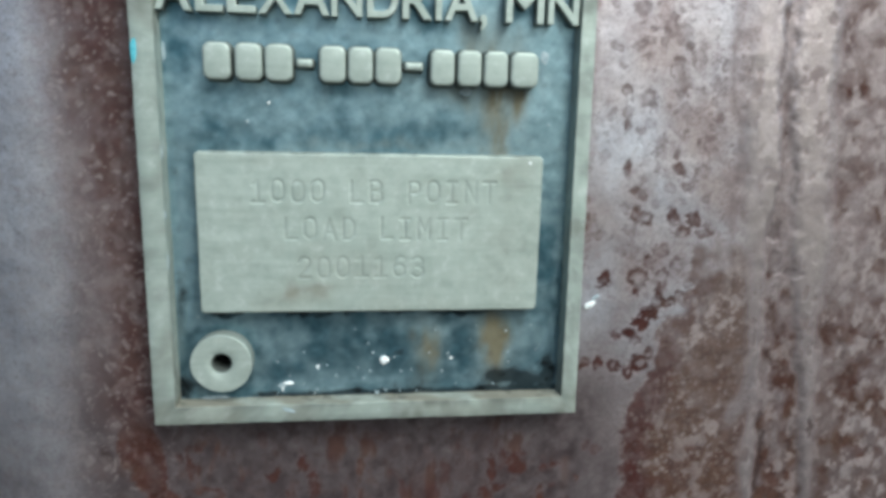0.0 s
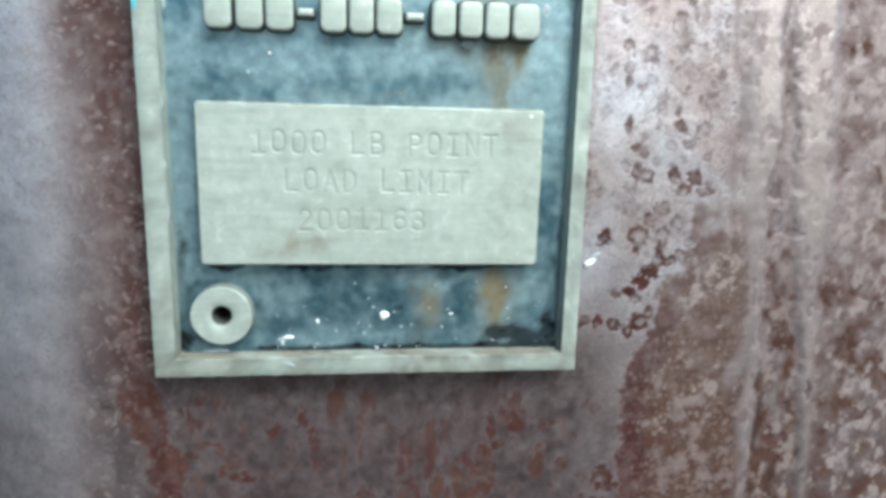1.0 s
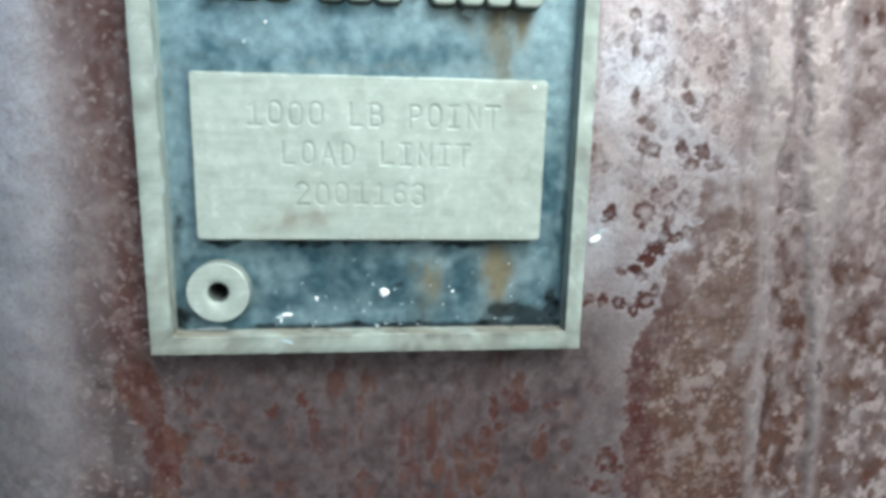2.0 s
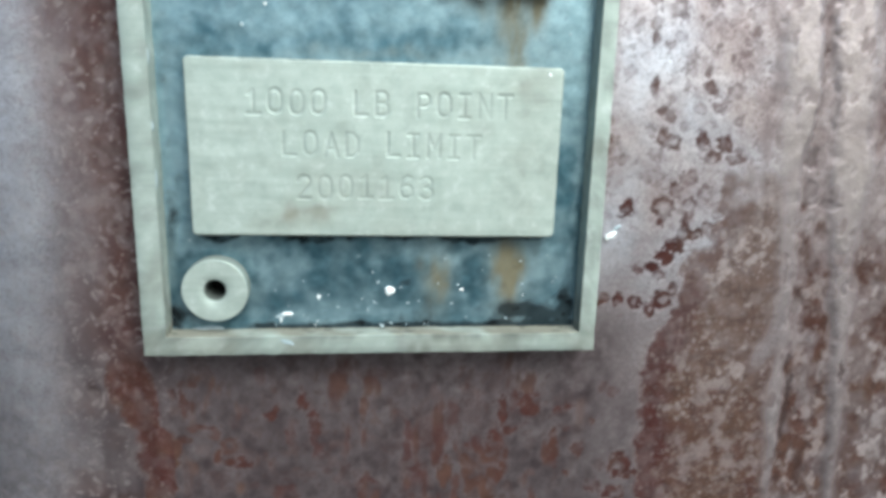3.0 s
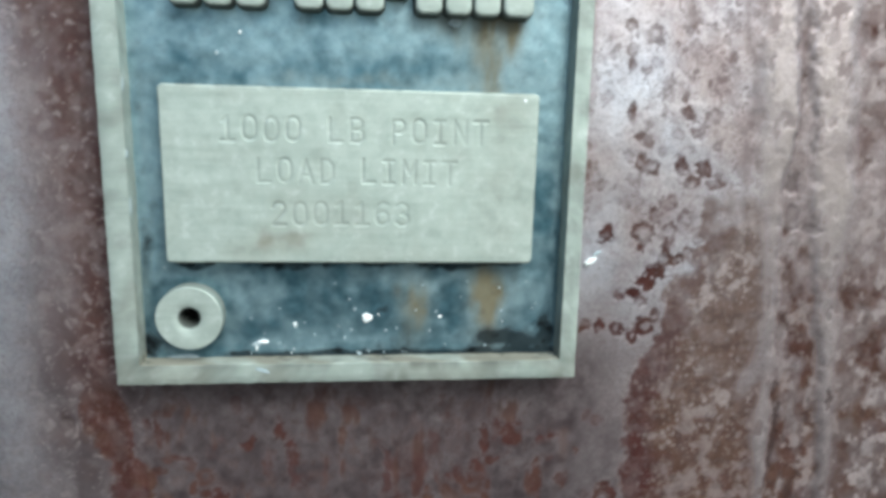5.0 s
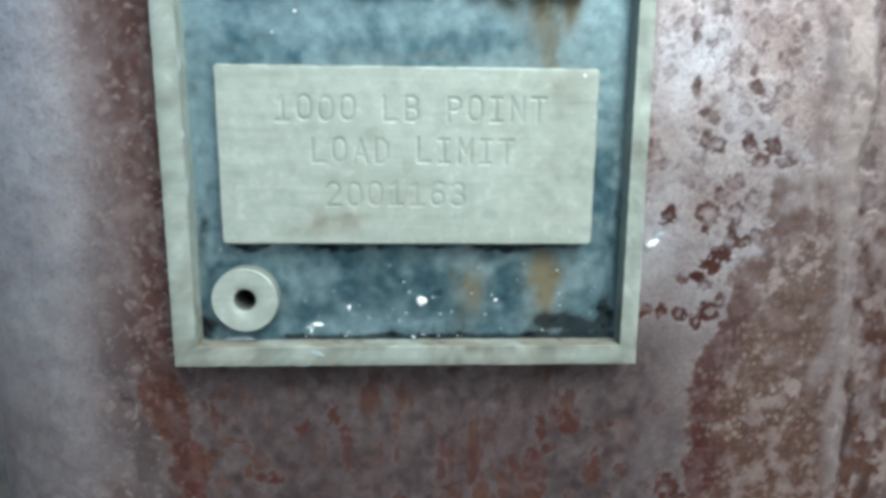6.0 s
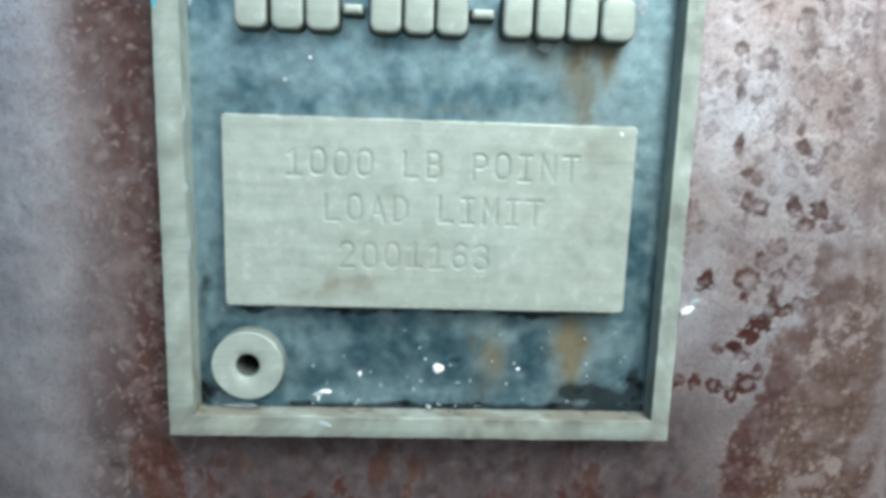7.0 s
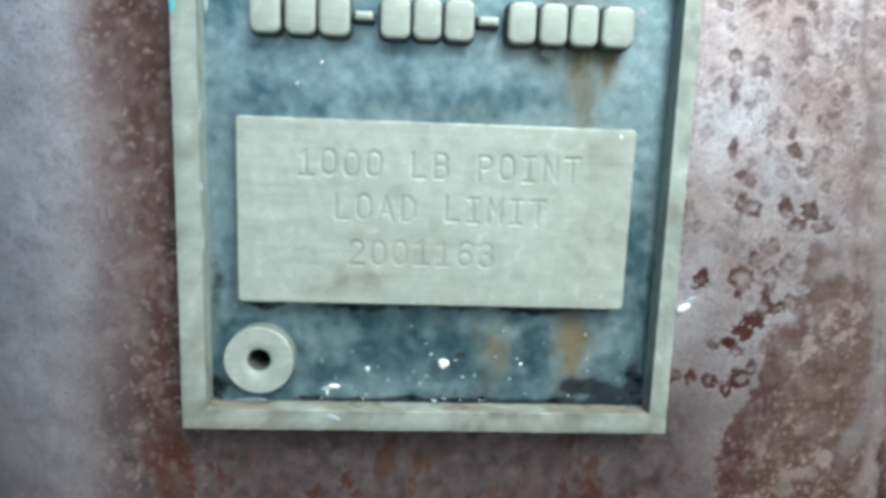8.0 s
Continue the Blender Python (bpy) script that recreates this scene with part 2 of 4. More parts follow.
# scabs and rust spots: x, height over the plaque's foot, half width, half height in millimetres, depth of tone, hollowness
SCABS_ABOVE = (
    (72.1, 94.4, 1.6, 1.5, 0.6, 0.2), (79.1, 92.4, 2.6, 2.7, 0.5, 0.6), (73.1, 88.0, 2.1, 1.7, 0.5, 0.2), (73.1, 84.3, 1.2, 2.3, 0.6, 0),
    (89.0, 96.0, 1.0, 2.1, 0.5, 0), (90.6, 88.8, 1.8, 2.6, 0.32, 0.3), (101.1, 86.7, 1.2, 1.7, 0.5, 0), (84.7, 79.6, 1.2, 1.5, 0.65, 0),
    (74.3, 72.0, 1.3, 2.7, 0.7, 0), (95.9, 79.7, 1.0, 1.7, 0.5, 0), (99.2, 81.4, 1.7, 1.2, 0.45, 0.2), (89.3, 76.3, 1.2, 1.4, 0.55, 0),
    (89.4, 72.8, 1.9, 1.4, 0.65, 0.1), (91.1, 70.8, 1.5, 1.0, 0.6, 0), (97.9, 71.7, 2.4, 2.1, 0.5, 0.5),
)
SCABS_BESIDE = (
    (92.8, 66.8, 2.2, 1.3, 0.5, 0.4), (95.3, 68.5, 1.0, 1.3, 0.55, 0), (78.3, 65.4, 2.5, 1.3, 0.6, 0), (79.8, 63.4, 1.5, 1.4, 0.55, 0),
    (77.8, 57.7, 1.7, 2.4, 0.7, 0.3), (81.1, 57.1, 2.6, 2.4, 0.72, 0.5), (77.8, 53.9, 0.9, 2.3, 0.5, 0), (83.8, 61.2, 1.5, 1.5, 0.4, 0.3),
    (89.8, 57.5, 1.9, 2.4, 0.75, 0.2), (96.1, 57.0, 2.1, 2.3, 0.75, 0.2), (93.6, 53.3, 2.6, 2.0, 0.65, 0.4), (100.3, 53.1, 3.0, 1.5, 0.6, 0.3),
    (101.1, 55.2, 1.1, 0.8, 0.5, 0), (67.4, 52.0, 1.5, 1.3, 0.6, 0.2), (63.2, 56.5, 0.8, 3.9, 0.75, 0),
)
SCABS_RINGED = (
    (87.1, 47.7, 3.1, 2.0, 0.6, 0.5), (83.1, 43.5, 2.3, 2.3, 0.75, 0.2), (80.1, 38.9, 3.3, 3.0, 0.72, 0.6), (80.4, 35.2, 1.1, 2.0, 0.7, 0),
    (69.6, 38.0, 2.1, 2.5, 0.85, 0.35), (75.0, 46.8, 1.2, 2.3, 0.5, 0.1), (87.5, 38.8, 2.5, 2.9, 0.6, 0.75), (92.8, 43.2, 2.3, 2.2, 0.55, 0.75),
    (101.5, 44.2, 3.0, 2.9, 0.5, 0.7), (96.5, 38.5, 2.5, 2.4, 0.45, 0.5), (97.0, 31.2, 2.2, 2.4, 0.55, 0.6), (90.7, 31.0, 2.0, 1.9, 0.7, 0.2),
    (93.5, 33.3, 1.4, 1.9, 0.65, 0.2), (107.1, 46.8, 2.1, 2.0, 0.4, 0.6), (110.4, 37.4, 2.5, 2.2, 0.4, 0.6),
)
SCABS_STREAK = (
    (74.7, 20.7, 2.3, 1.4, 0.65, 0.1), (78.5, 21.8, 2.3, 1.6, 0.8, 0), (82.0, 24.4, 2.7, 1.9, 0.85, 0), (85.2, 27.6, 2.8, 2.3, 0.85, 0),
    (87.2, 31.2, 2.1, 2.9, 0.7, 0.2), (87.1, 35.0, 1.2, 2.4, 0.6, 0), (81.1, 18.9, 1.6, 1.6, 0.55, 0.4), (63.0, 62.9, 0.8, 1.9, 0.6, 0),
    (65.4, 11.9, 1.6, 2.0, 0.8, 0.2), (69.6, 11.5, 1.6, 2.1, 0.85, 0.3), (74.3, 10.8, 2.0, 1.6, 0.8, 0.3), (79.6, 8.4, 2.0, 2.2, 0.75, 0.7),
    (83.0, 11.8, 2.9, 2.9, 0.9, 0.6), (85.6, 14.6, 1.4, 2.0, 0.7, 0.2), (90.1, 19.8, 2.0, 2.1, 0.7, 0.7), (71.0, 6.3, 1.3, 0.9, 0.35, 0),
)
SCABS_BELOW = (
    (74.9, -42.3, 3.6, 4.0, 0.8, 0.5), (78.5, -45.1, 2.7, 1.8, 0.7, 0.3), (68.9, -42.3, 1.9, 1.8, 0.55, 0), (70.7, -17.7, 2.0, 1.5, 0.5, 0.2),
    (67.6, -15.7, 1.3, 1.5, 0.4, 0), (61.0, -35.8, 1.9, 2.6, 0.6, 0.3), (64.8, -27.0, 0.9, 1.2, 0.7, 0), (58.3, -44.7, 1.1, 1.2, 0.5, 0),
    (57.7, -22.1, 1.6, 1.1, 0.6, 0), (54.0, -23.4, 1.8, 1.3, 0.5, 0), (47.1, -43.8, 1.3, 1.4, 0.5, 0), (57.3, -29.3, 1.1, 1.0, 0.4, 0),
    (53.4, -36.9, 1.7, 5.1, 0.65, 0.1), (53.4, -31.7, 1.1, 2.7, 0.6, 0), (66.6, -49.1, 2.5, 2.0, 0.5, 0.2), (73.8, -51.8, 3.4, 2.5, 0.55, 0.3),
)
RUST_RUNS = (
    (45.3, -21.2, 2.9, 4.5, 0.7, 0.1), (40.9, -19.8, 1.2, 3.8, 0.55, 0), (37.3, -22.9, 1.4, 4.5, 0.75, 0), (39.7, -28.7, 1.8, 1.7, 0.55, 0),
    (36.0, -37.9, 3.6, 8.7, 0.6, 0.2), (29.5, -41.6, 4.0, 9.4, 0.55, 0.2), (33.9, -49.7, 1.8, 5.0, 0.75, 0), (20.5, -42.2, 2.1, 5.5, 0.6, 0),
    (12.1, -46.7, 3.6, 7.8, 0.5, 0.3), (15.0, -29.4, 3.1, 4.9, 0.4, 0.2), (22.7, -23.6, 2.1, 3.8, 0.4, 0), (9.3, -35.0, 1.4, 9.5, 0.45, 0),
    (-3.2, -21.4, 1.0, 4.1, 0.55, 0.1), (-0.6, -25.5, 2.1, 1.1, 0.55, 0), (-2.3, -48.1, 3.2, 5.1, 0.5, 0.3), (-8.8, -11.7, 2.0, 1.6, 0.5, 0.1),
)
SCABS_CORNER = (
    (-53.7, -19.0, 1.1, 4.3, 0.75, 0.1), (-52.2, -12.3, 2.5, 1.2, 0.5, 0), (-56.7, -15.4, 1.1, 1.6, 0.5, 0), (-49.7, -25.9, 4.5, 0.9, 0.6, 0),
    (-45.8, -28.4, 2.0, 1.5, 0.45, 0.1), (-54.3, -29.4, 1.8, 1.3, 0.5, 0), (-41.8, -32.2, 2.3, 2.6, 0.5, 0.4), (-39.6, -37.0, 4.0, 1.9, 0.85, 0),
    (-45.0, -35.4, 1.5, 1.9, 0.7, 0), (-30.0, -23.0, 2.0, 1.5, 0.7, 0.1), (-28.6, -21.0, 0.8, 1.3, 0.7, 0), (-20.6, -19.0, 1.7, 2.4, 0.6, 0),
    (-17.6, -26.5, 1.5, 5.5, 0.55, 0.2), (-24.7, -29.6, 1.2, 3.0, 0.5, 0), (-16.0, -35.0, 1.7, 2.3, 0.5, 0.2), (-26.5, -49.0, 3.8, 3.5, 0.45, 0.3),
)
CRACKS = (
    (125.8, -9.0, 0.8, 3.1, 0.7, 0), (127.8, -17.6, 1.0, 3.9, 0.85, 0), (127.5, -25.5, 1.0, 4.4, 0.75, 0), (127.1, -32.5, 0.8, 3.0, 0.75, 0),
    (126.5, -39.8, 0.6, 2.5, 0.8, 0), (135.3, -46.7, 1.6, 6.3, 0.5, 0), (143.8, -12.4, 1.1, 3.3, 0.85, 0), (139.6, 15.2, 1.1, 2.4, 0.6, 0),
    (125.9, 10.5, 1.7, 4.1, 0.55, 0), (128.0, 65.1, 0.9, 4.2, 0.5, 0), (123.2, 53.4, 2.2, 3.0, 0.65, 0.1), (124.5, 43.2, 2.2, 3.8, 0.55, 0.3),
    (130.5, 39.7, 2.6, 1.4, 0.5, 0), (123.4, 83.8, 1.0, 2.2, 0.55, 0), (122.6, 89.9, 0.9, 1.4, 0.6, 0), (121.0, 96.9, 0.7, 2.7, 0.45, 0),
)
PITS = (
    (131.5, 43.0, 1.1, 3.1, 0.45, 0), (126.8, 22.7, 3.0, 3.6, 0.5, 0.2), (124.6, 52.0, 2.9, 1.7, 0.4, 0), (124.1, 70.3, 2.5, 1.5, 0.35, 0),
    (128.9, 93.4, 1.6, 2.8, 0.35, 0.1), (138.3, 94.5, 1.7, 3.1, 0.4, 0.1), (142.4, 86.0, 1.9, 1.9, 0.4, 0), (143.4, 72.3, 3.6, 3.2, 0.5, 0.7),
    (144.2, 33.1, 1.9, 4.6, 0.5, 0.1), (148.9, 27.7, 2.3, 2.5, 0.5, 0.1), (144.1, 16.8, 2.7, 2.6, 0.55, 0), (149.8, 5.5, 4.7, 4.2, 0.6, 0.1),
    (152.4, -9.9, 5.0, 3.9, 0.55, 0.1), (149.1, -19.7, 2.8, 4.4, 0.45, 0.1), (152.9, -30.9, 5.3, 2.9, 0.5, 0.1), (151.3, -51.6, 2.9, 5.1, 0.5, 0.1),
)
SCABS_TOP = (
    (75.0, 116.6, 2.1, 2.0, 0.4, 0.2), (84.1, 112.3, 2.0, 2.8, 0.45, 0.6), (88.2, 110.3, 2.1, 3.1, 0.35, 0.5), (90.1, 106.8, 1.4, 1.1, 0.55, 0),
    (87.8, 102.5, 1.7, 1.4, 0.5, 0.2), (89.0, 96.6, 2.2, 2.6, 0.4, 0.7), (76.3, 107.2, 2.1, 1.4, 0.4, 0.6), (70.5, 101.0, 1.1, 1.0, 0.4, 0),
    (118.8, 115.9, 1.2, 2.6, 0.7, 0.1), (117.7, 108.3, 1.6, 2.3, 0.55, 0.1), (122.2, 83.2, 1.4, 1.8, 0.7, 0.1), (121.1, 95.5, 0.8, 3.2, 0.5, 0),
    (80.4, 85.1, 1.6, 1.5, 0.3, 0.3), (101.2, 85.8, 0.9, 1.3, 0.45, 0), (90.6, 89.2, 1.6, 2.4, 0.3, 0.2),
)


def along_line(line, z):
    return np.interp(z * 1000 - 1200, line[0], line[1]) / 1000


def spots(x, z, wx, wz, table):
    """Ragged spots from a table: how much each place is covered, and where their darker rims lie."""
    body, ring = np.zeros(x.shape), np.zeros(x.shape)
    torn = 0.24 * fbm(x, z, 0.0022, 146, 3) + 0.20 * fbm(x, z, 0.0010, 147, 2)
    for cx, cz, rx, rz, tone, hollow in table:
        cx, cz, rx, rz = cx / 1000, 1.2 + cz / 1000, rx / 1000, rz / 1000
        near = (abs(x - cx) < rx * 1.6 + 0.0015) & (abs(z - cz) < rz * 1.6 + 0.0015)
        d = np.hypot((wx[near] - cx) / rx, (wz[near] - cz) / rz) + torn[near] * min(1.0, 0.0022 / min(rx, rz))
        full = step(1.28, 0.90, d)
        rim = full * step(0.25, 0.75, d)
        body[near] = np.maximum(body[near], tone * (full * (1 - hollow) + rim * hollow))
        ring[near] = np.maximum(ring[near], tone * rim)
    return body, ring


def steel_surface(x, z):
    """Relief towards the viewer in metres, and the rust layers, of the column's front."""
    wx = x + 0.0022 * fbm(x, z, 0.011, 40) + 0.0009 * fbm(x, z, 0.003, 44)
    wz = z + 0.0030 * fbm(x, z, 0.012, 50) + 0.0009 * fbm(x, z, 0.003, 54)
    sx = x + 0.00055 * fbm(x, z, 0.0026, 144, 3) + 0.0003 * fbm(x, z, 0.0011, 145, 2)
    sz = z + 0.00055 * fbm(x, z, 0.0026, 154, 3) + 0.0003 * fbm(x, z, 0.0011, 155, 2)
    ex = x + 0.0016 * fbm(x, z, 0.005, 156, 4) + 0.0009 * fbm(x, z, 0.0018, 157, 3)
    right, left = step(0.055, 0.065, x), step(-0.054, -0.060, x)
    low = step(1.203, 1.190, z)
    below = low * step(-0.064, -0.046, x + 0.006 * fbm(x, z, 0.010, 99, 3)) * step(0.064, 0.052, x)

    # the brown scaled-off ground low beside the plaque, with a ragged edge and a redder margin
    edge = along_line(SCALE_EDGE, z)
    bead_start = along_line(BEAD_A_LEFT, z)
    inside = step(-0.0012, 0.0012, ex - edge + 0.0011 * fbm(x, z, 0.004, 158, 3))
    top = 1.247 + 0.006 * fbm(x, z, 0.008, 159, 4) + 0.10 * (x - 0.10)
    scaled = inside * step(0.004, -0.008, z - top) * step(0.003, -0.002, ex - bead_start)
    ridge = np.exp(-((ex - along_line(PENINSULA, z)) / 0.0028) ** 2) * step(1.186, 1.194, z) * step(1.226, 1.216, z)
    island = blob(sx, sz, 0.0938, 1.2285, 0.0024, 0.0020)
    scaled = np.clip(scaled * (1 - 0.9 * ridge) * (1 - 1.1 * island), 0, 1)
    rust = scaled * np.clip(0.98 + 0.16 * fbm(x, z, 0.0035, 160, 4), 0.7, 1)
    rust = np.maximum(rust, 0.45 * blob(wx, wz, 0.103, 1.239, 0.017, 0.013) * np.clip(0.75 + 0.5 * fbm(x, z, 0.003, 161, 3), 0.2, 1.2))
    margin = step(0.015, 0.004, x - edge + 0.004 * fbm(x, z, 0.006, 162, 3)) * scaled
    margin = margin * (0.55 + 0.45 * step(1.225, 1.205, z))

    # thin rust film and runs under the plaque
    run = fbm(x, z, 0.0030, 71, 4, 2.6) + 0.35 * fbm(x, z, 0.011, 70, 2, 2.0)
    redder = blob(x, z, 0.024, 1.160, 0.026, 0.045)
    rust = np.maximum(rust, below * 0.9 * step(0.22 - 0.50 * redder, 0.85 - 0.3 * redder, run))

    # mauve streak that winds down the pale skin, and orange creep along the plaque's edge
    streak = np.exp(-((sx - along_line(STREAK_LINE, z)) / (0.0015 + 0.0005 * step(1.29, 1.26, z))) ** 2) * step(1.240, 1.246, z)
    streak = streak * (0.46 + 0.12 * fbm(x, z, 0.006, 165, 3))
    creep = np.exp(-((x - 0.0612) / 0.0016) ** 2) * step(0.0, 0.5, fbm(x * 0, z, 0.012, 166, 3) + 0.2) * 0.6

    # maroon ground beside the plaque, thinning towards the corner, and the patch that runs down from it
    fade = -0.0765 + 0.004 * fbm(x, z, 0.012, 95, 4, 1.8) - 0.005 * step(1.25, 1.30, z)
    band = left * step(fade - 0.010, fade + 0.008, x) * step(1.185, 1.205, z) * np.clip(0.95 + 0.14 * fbm(x, z, 0.004, 96, 3), 0, 1)
    patch = step(-0.0014, 0.0014, ex - along_line(MAROON_LEFT, z)) * step(0.0010, -0.0010, ex - along_line(MAROON_RIGHT, z)) * step(1.206, 1.192, z)
    patch = patch * np.clip(0.95 + 0.25 * fbm(x, z, 0.004, 97, 3), 0, 1)
    tint = 0.35 * left * step(-0.098, -0.080, x) * step(1.20, 1.18, z) * step(-0.3, 0.6, fbm(x, z, 0.006, 98, 4))
    rust = np.maximum.reduce([rust, streak, creep, 0.92 * band, patch, tint])

    # shade painted in: darker towards the bottom and under the plaque, uneven and streaked
    shade_film = step(1.215, 1.165, z) * (0.64 + 0.16 * below + 0.22 * fbm(x, z, 0.0030, 73, 4, 1.2)) * (1 - 0.12 * left)
    shade_film = np.maximum(shade_film, (0.84 + 0.20 * fbm(x, z, 0.0030, 79, 4, 1.2)) * step(1.222, 1.200, z) * (step(-0.072, -0.056, x) * step(0.086, 0.062, x)))
    # the left face is likewise darkened downwards
    dull_shade = np.maximum(shade_film, (0.82 - 0.58 * step(1.19, 1.27, z)) * left * step(-0.106, -0.074, x) * (1 + 0.35 * fbm(x, z, 0.009, 98, 3, 2.0)))

    # scabs: the ones that stand out, and faint small ones in crowds between them
    scab, ring = np.zeros(x.shape), np.zeros(x.shape)
    for table in (SCABS_ABOVE, SCABS_BESIDE, SCABS_RINGED, SCABS_STREAK, SCABS_BELOW, RUST_RUNS, SCABS_CORNER, SCABS_TOP):
        body, rim = spots(x, z, sx, sz, table)
        scab, ring = np.maximum(scab, body), np.maximum(ring, rim)
    scab = np.clip(scab * (1.28 + 0.30 * step(1.25, 1.20, z)) * np.clip(0.95 + (0.45 + 0.55 * low) * fbm(x, z, 0.0019, 17, 3), 0.15, 1.15), 0, 1)
    upper = right * step(1.215, 1.245, z) * step(0.152, 0.136, x)
    crowd = step(-0.2, 0.5, fbm(x, z, 0.012, 14, 3, 1.4))
    for size, seed, share in ((0.0047, 15, 0.7), (0.0030, 23, 0.75), (0.0019, 27, 0.7)):
        d, who = cells(wx + 0.0008 * fbm(x, z, 0.002, seed + 60, 2), wz * 0.8, size, seed)
        r = size * (0.18 + 0.26 * ((who * 37.3) % 1))
        live = (who < share * (0.25 + 0.75 * crowd)) * (upper + 0.9 * below) * (1 - rust) ** 0.5
        scab = np.maximum(scab, live * (0.20 + 0.55 * ((who * 53.7) % 1)) * step(r * 1.25, r * 0.6, d) * (0.45 + 0.55 * step(r * 0.2, r * 0.7, d)))

    # remains of the skin and pale grains on the rust: torn flakes first, then grains of mixed size
    rag = fbm(sx, sz, 0.0044, 37, 4)
    remains = step(0.10, 0.75, rag + 0.45 * fbm(x, z, 0.010, 38, 3))
    grain = 0.0 * x
    for size, seed, force in ((0.0016, 31, 0.6), (0.0025, 33, 0.8), (0.0031, 35, 0.9)):
        d, who = cells(x + 0.7 * (sx - x) + 0.2 * (wx - x), z + 0.7 * (sz - z) + 0.2 * (wz - z), size, seed)
        r = size * (0.12 + 0.30 * ((who * 71.3) % 1))
        grain = np.maximum(grain, force * step(r * 1.3, r * 0.5, d) * ((who * 29.3) % 1 > 0.45))
    grain = grain * (0.45 + 0.55 * step(-0.4, 0.5, fbm(x, z, 0.007, 36, 3)))
    grey = scaled * step(1.170, 1.235, z + 0.45 * (x - 0.10) + 0.012 * fbm(x, z, 0.012, 39, 3))
    speck = scaled * np.maximum(grain * (0.34 + 0.22 * grey) * (1 - 0.5 * margin), remains * (0.24 + 0.30 * grey) * (1 - 0.75 * margin))
    speck = np.maximum(speck, grey * 0.12)
    redness = 0.14 + 1.1 * margin + 0.35 * fbm(x, z, 0.007, 91, 3) + 0.25 * below + 0.35 * redder - 0.25 * grey
    redness = redness + 0.6 * streak + 0.20 * (x > 0.118)
    redness = np.where(left > 0.5, 0.85 + 0.3 * fbm(x, z, 0.007, 90, 3) - 0.5 * tint / 0.35, redness)
    gaps = 0.40 * scaled * (1 - margin) * step(0.1, 0.8, fbm(x, z, 0.0026, 85, 4))

    # two rough upright beads with a pitted groove between them, and rougher ground beyond
    a_left, a_right = bead_start + 0.0012 * fbm(x, z, 0.010, 4, 3), along_line(BEAD_A_RIGHT, z) + 0.0010 * fbm(x, z, 0.006, 5, 4)
    b_left, b_right = along_line(BEAD_B_LEFT, z) + 0.0010 * fbm(x, z, 0.006, 6, 3), along_line(BEAD_B_RIGHT, z) + 0.0008 * fbm(x, z, 0.006, 7, 3)
    high = step(1.205, 1.255, z)
    mottle = fbm(x, z, 0.0034, 197, 4, 1.5)
    bead_a = step(-0.0060, 0.0040, x - a_left) * step(0.0016, -0.0022, x - a_right)
    bead_b = step(-0.0030, 0.0036, x - b_left + 0.0010 * mottle) * step(0.0020, -0.0030, x - b_right + 0.0010 * mottle)
    groove = step(-0.0014, 0.0016, x - a_right) * step(0.0014, -0.0018, x - b_left)
    beyond = step(-0.0028, 0.0042, x - b_right)
    lumps = 1 + 0.35 * fbm(x, z, 0.012, 8, 3, 2.0)
    crack, _ = spots(x, z, sx, sz, CRACKS)
    crack = crack * (1 - 0.45 * step(1.258, 1.272, z))
    hollow, _ = spots(x, z, sx, sz, PITS)
    relief = lumps * (0.0011 * bead_a * (0.55 + 0.45 * high) + 0.0006 * bead_b * (0.45 + 0.55 * high)) - (0.0008 - 0.0004 * high) * groove
    relief = relief - 0.00035 * crack - 0.00008 * hollow - 0.0005 * beyond + 0.00007 * (groove + 0.4 * bead_b + 0.7 * beyond) * fbm(x, z, 0.0045, 67, 3)
    bead = np.maximum(bead_a * step(-0.004, 0.001, x - a_left), bead_b)
    rough_zone = np.maximum.reduce([groove, beyond, bead_b * (1 - high)])
    rust = np.clip(np.maximum(rust * (1 - 0.6 * bead), streak) + groove * (0.78 - 0.40 * high + 0.50 * mottle) + beyond * (0.70 - 0.16 * high + 0.45 * fbm(x, z, 0.006, 72, 4)), 0, 1)
    rust = np.maximum(rust, bead * (0.75 - 0.15 * high) * step(0.34, 0.60, mottle + 0.2 * (1 - high)))
    rust = np.maximum(rust, 0.95 * hollow)
    speck = np.maximum(speck, bead * (0.50 + 0.22 * high + 0.45 * fbm(x, z, 0.0042, 69, 4, 1.6)) * (1 - 0.8 * hollow) * (1 - 0.7 * step(0.34, 0.60, mottle + 0.2 * (1 - high))))
    speck = np.maximum(speck, (0.48 - 0.15 * groove) * rough_zone * step(-0.05, 0.6, fbm(x, z, 0.0030, 62, 4, 1.2)) * (1 - 0.8 * hollow))
    pit = np.maximum.reduce([0.04 * ring, crack, gaps, 0.42 * hollow, (0.42 + 0.20 * groove) * rough_zone * (1 - 0.70 * high) * step(0.15, 0.8, fbm(x, z, 0.0030, 64, 4, 1.3))])

    # pale dots on the maroon side, and soft ringed blotches towards the corner
    for size, seed, force in ((0.0022, 45, 0.24), (0.0036, 47, 0.34), (0.0060, 49, 0.26)):
        d, who = cells(wx, wz, size, seed)
        r = size * (0.12 + 0.16 * ((who * 41.9) % 1))
        live = left * (1 - 0.7 * patch) * (who < 0.55)
        speck = np.maximum(speck, force * live * step(r * 1.2, r * 0.3, d))
        pit = np.maximum(pit, 0.12 * live * step(r * 1.9, r * 1.3, d) * step(r * 0.7, r * 1.2, d) * (size > 0.003))
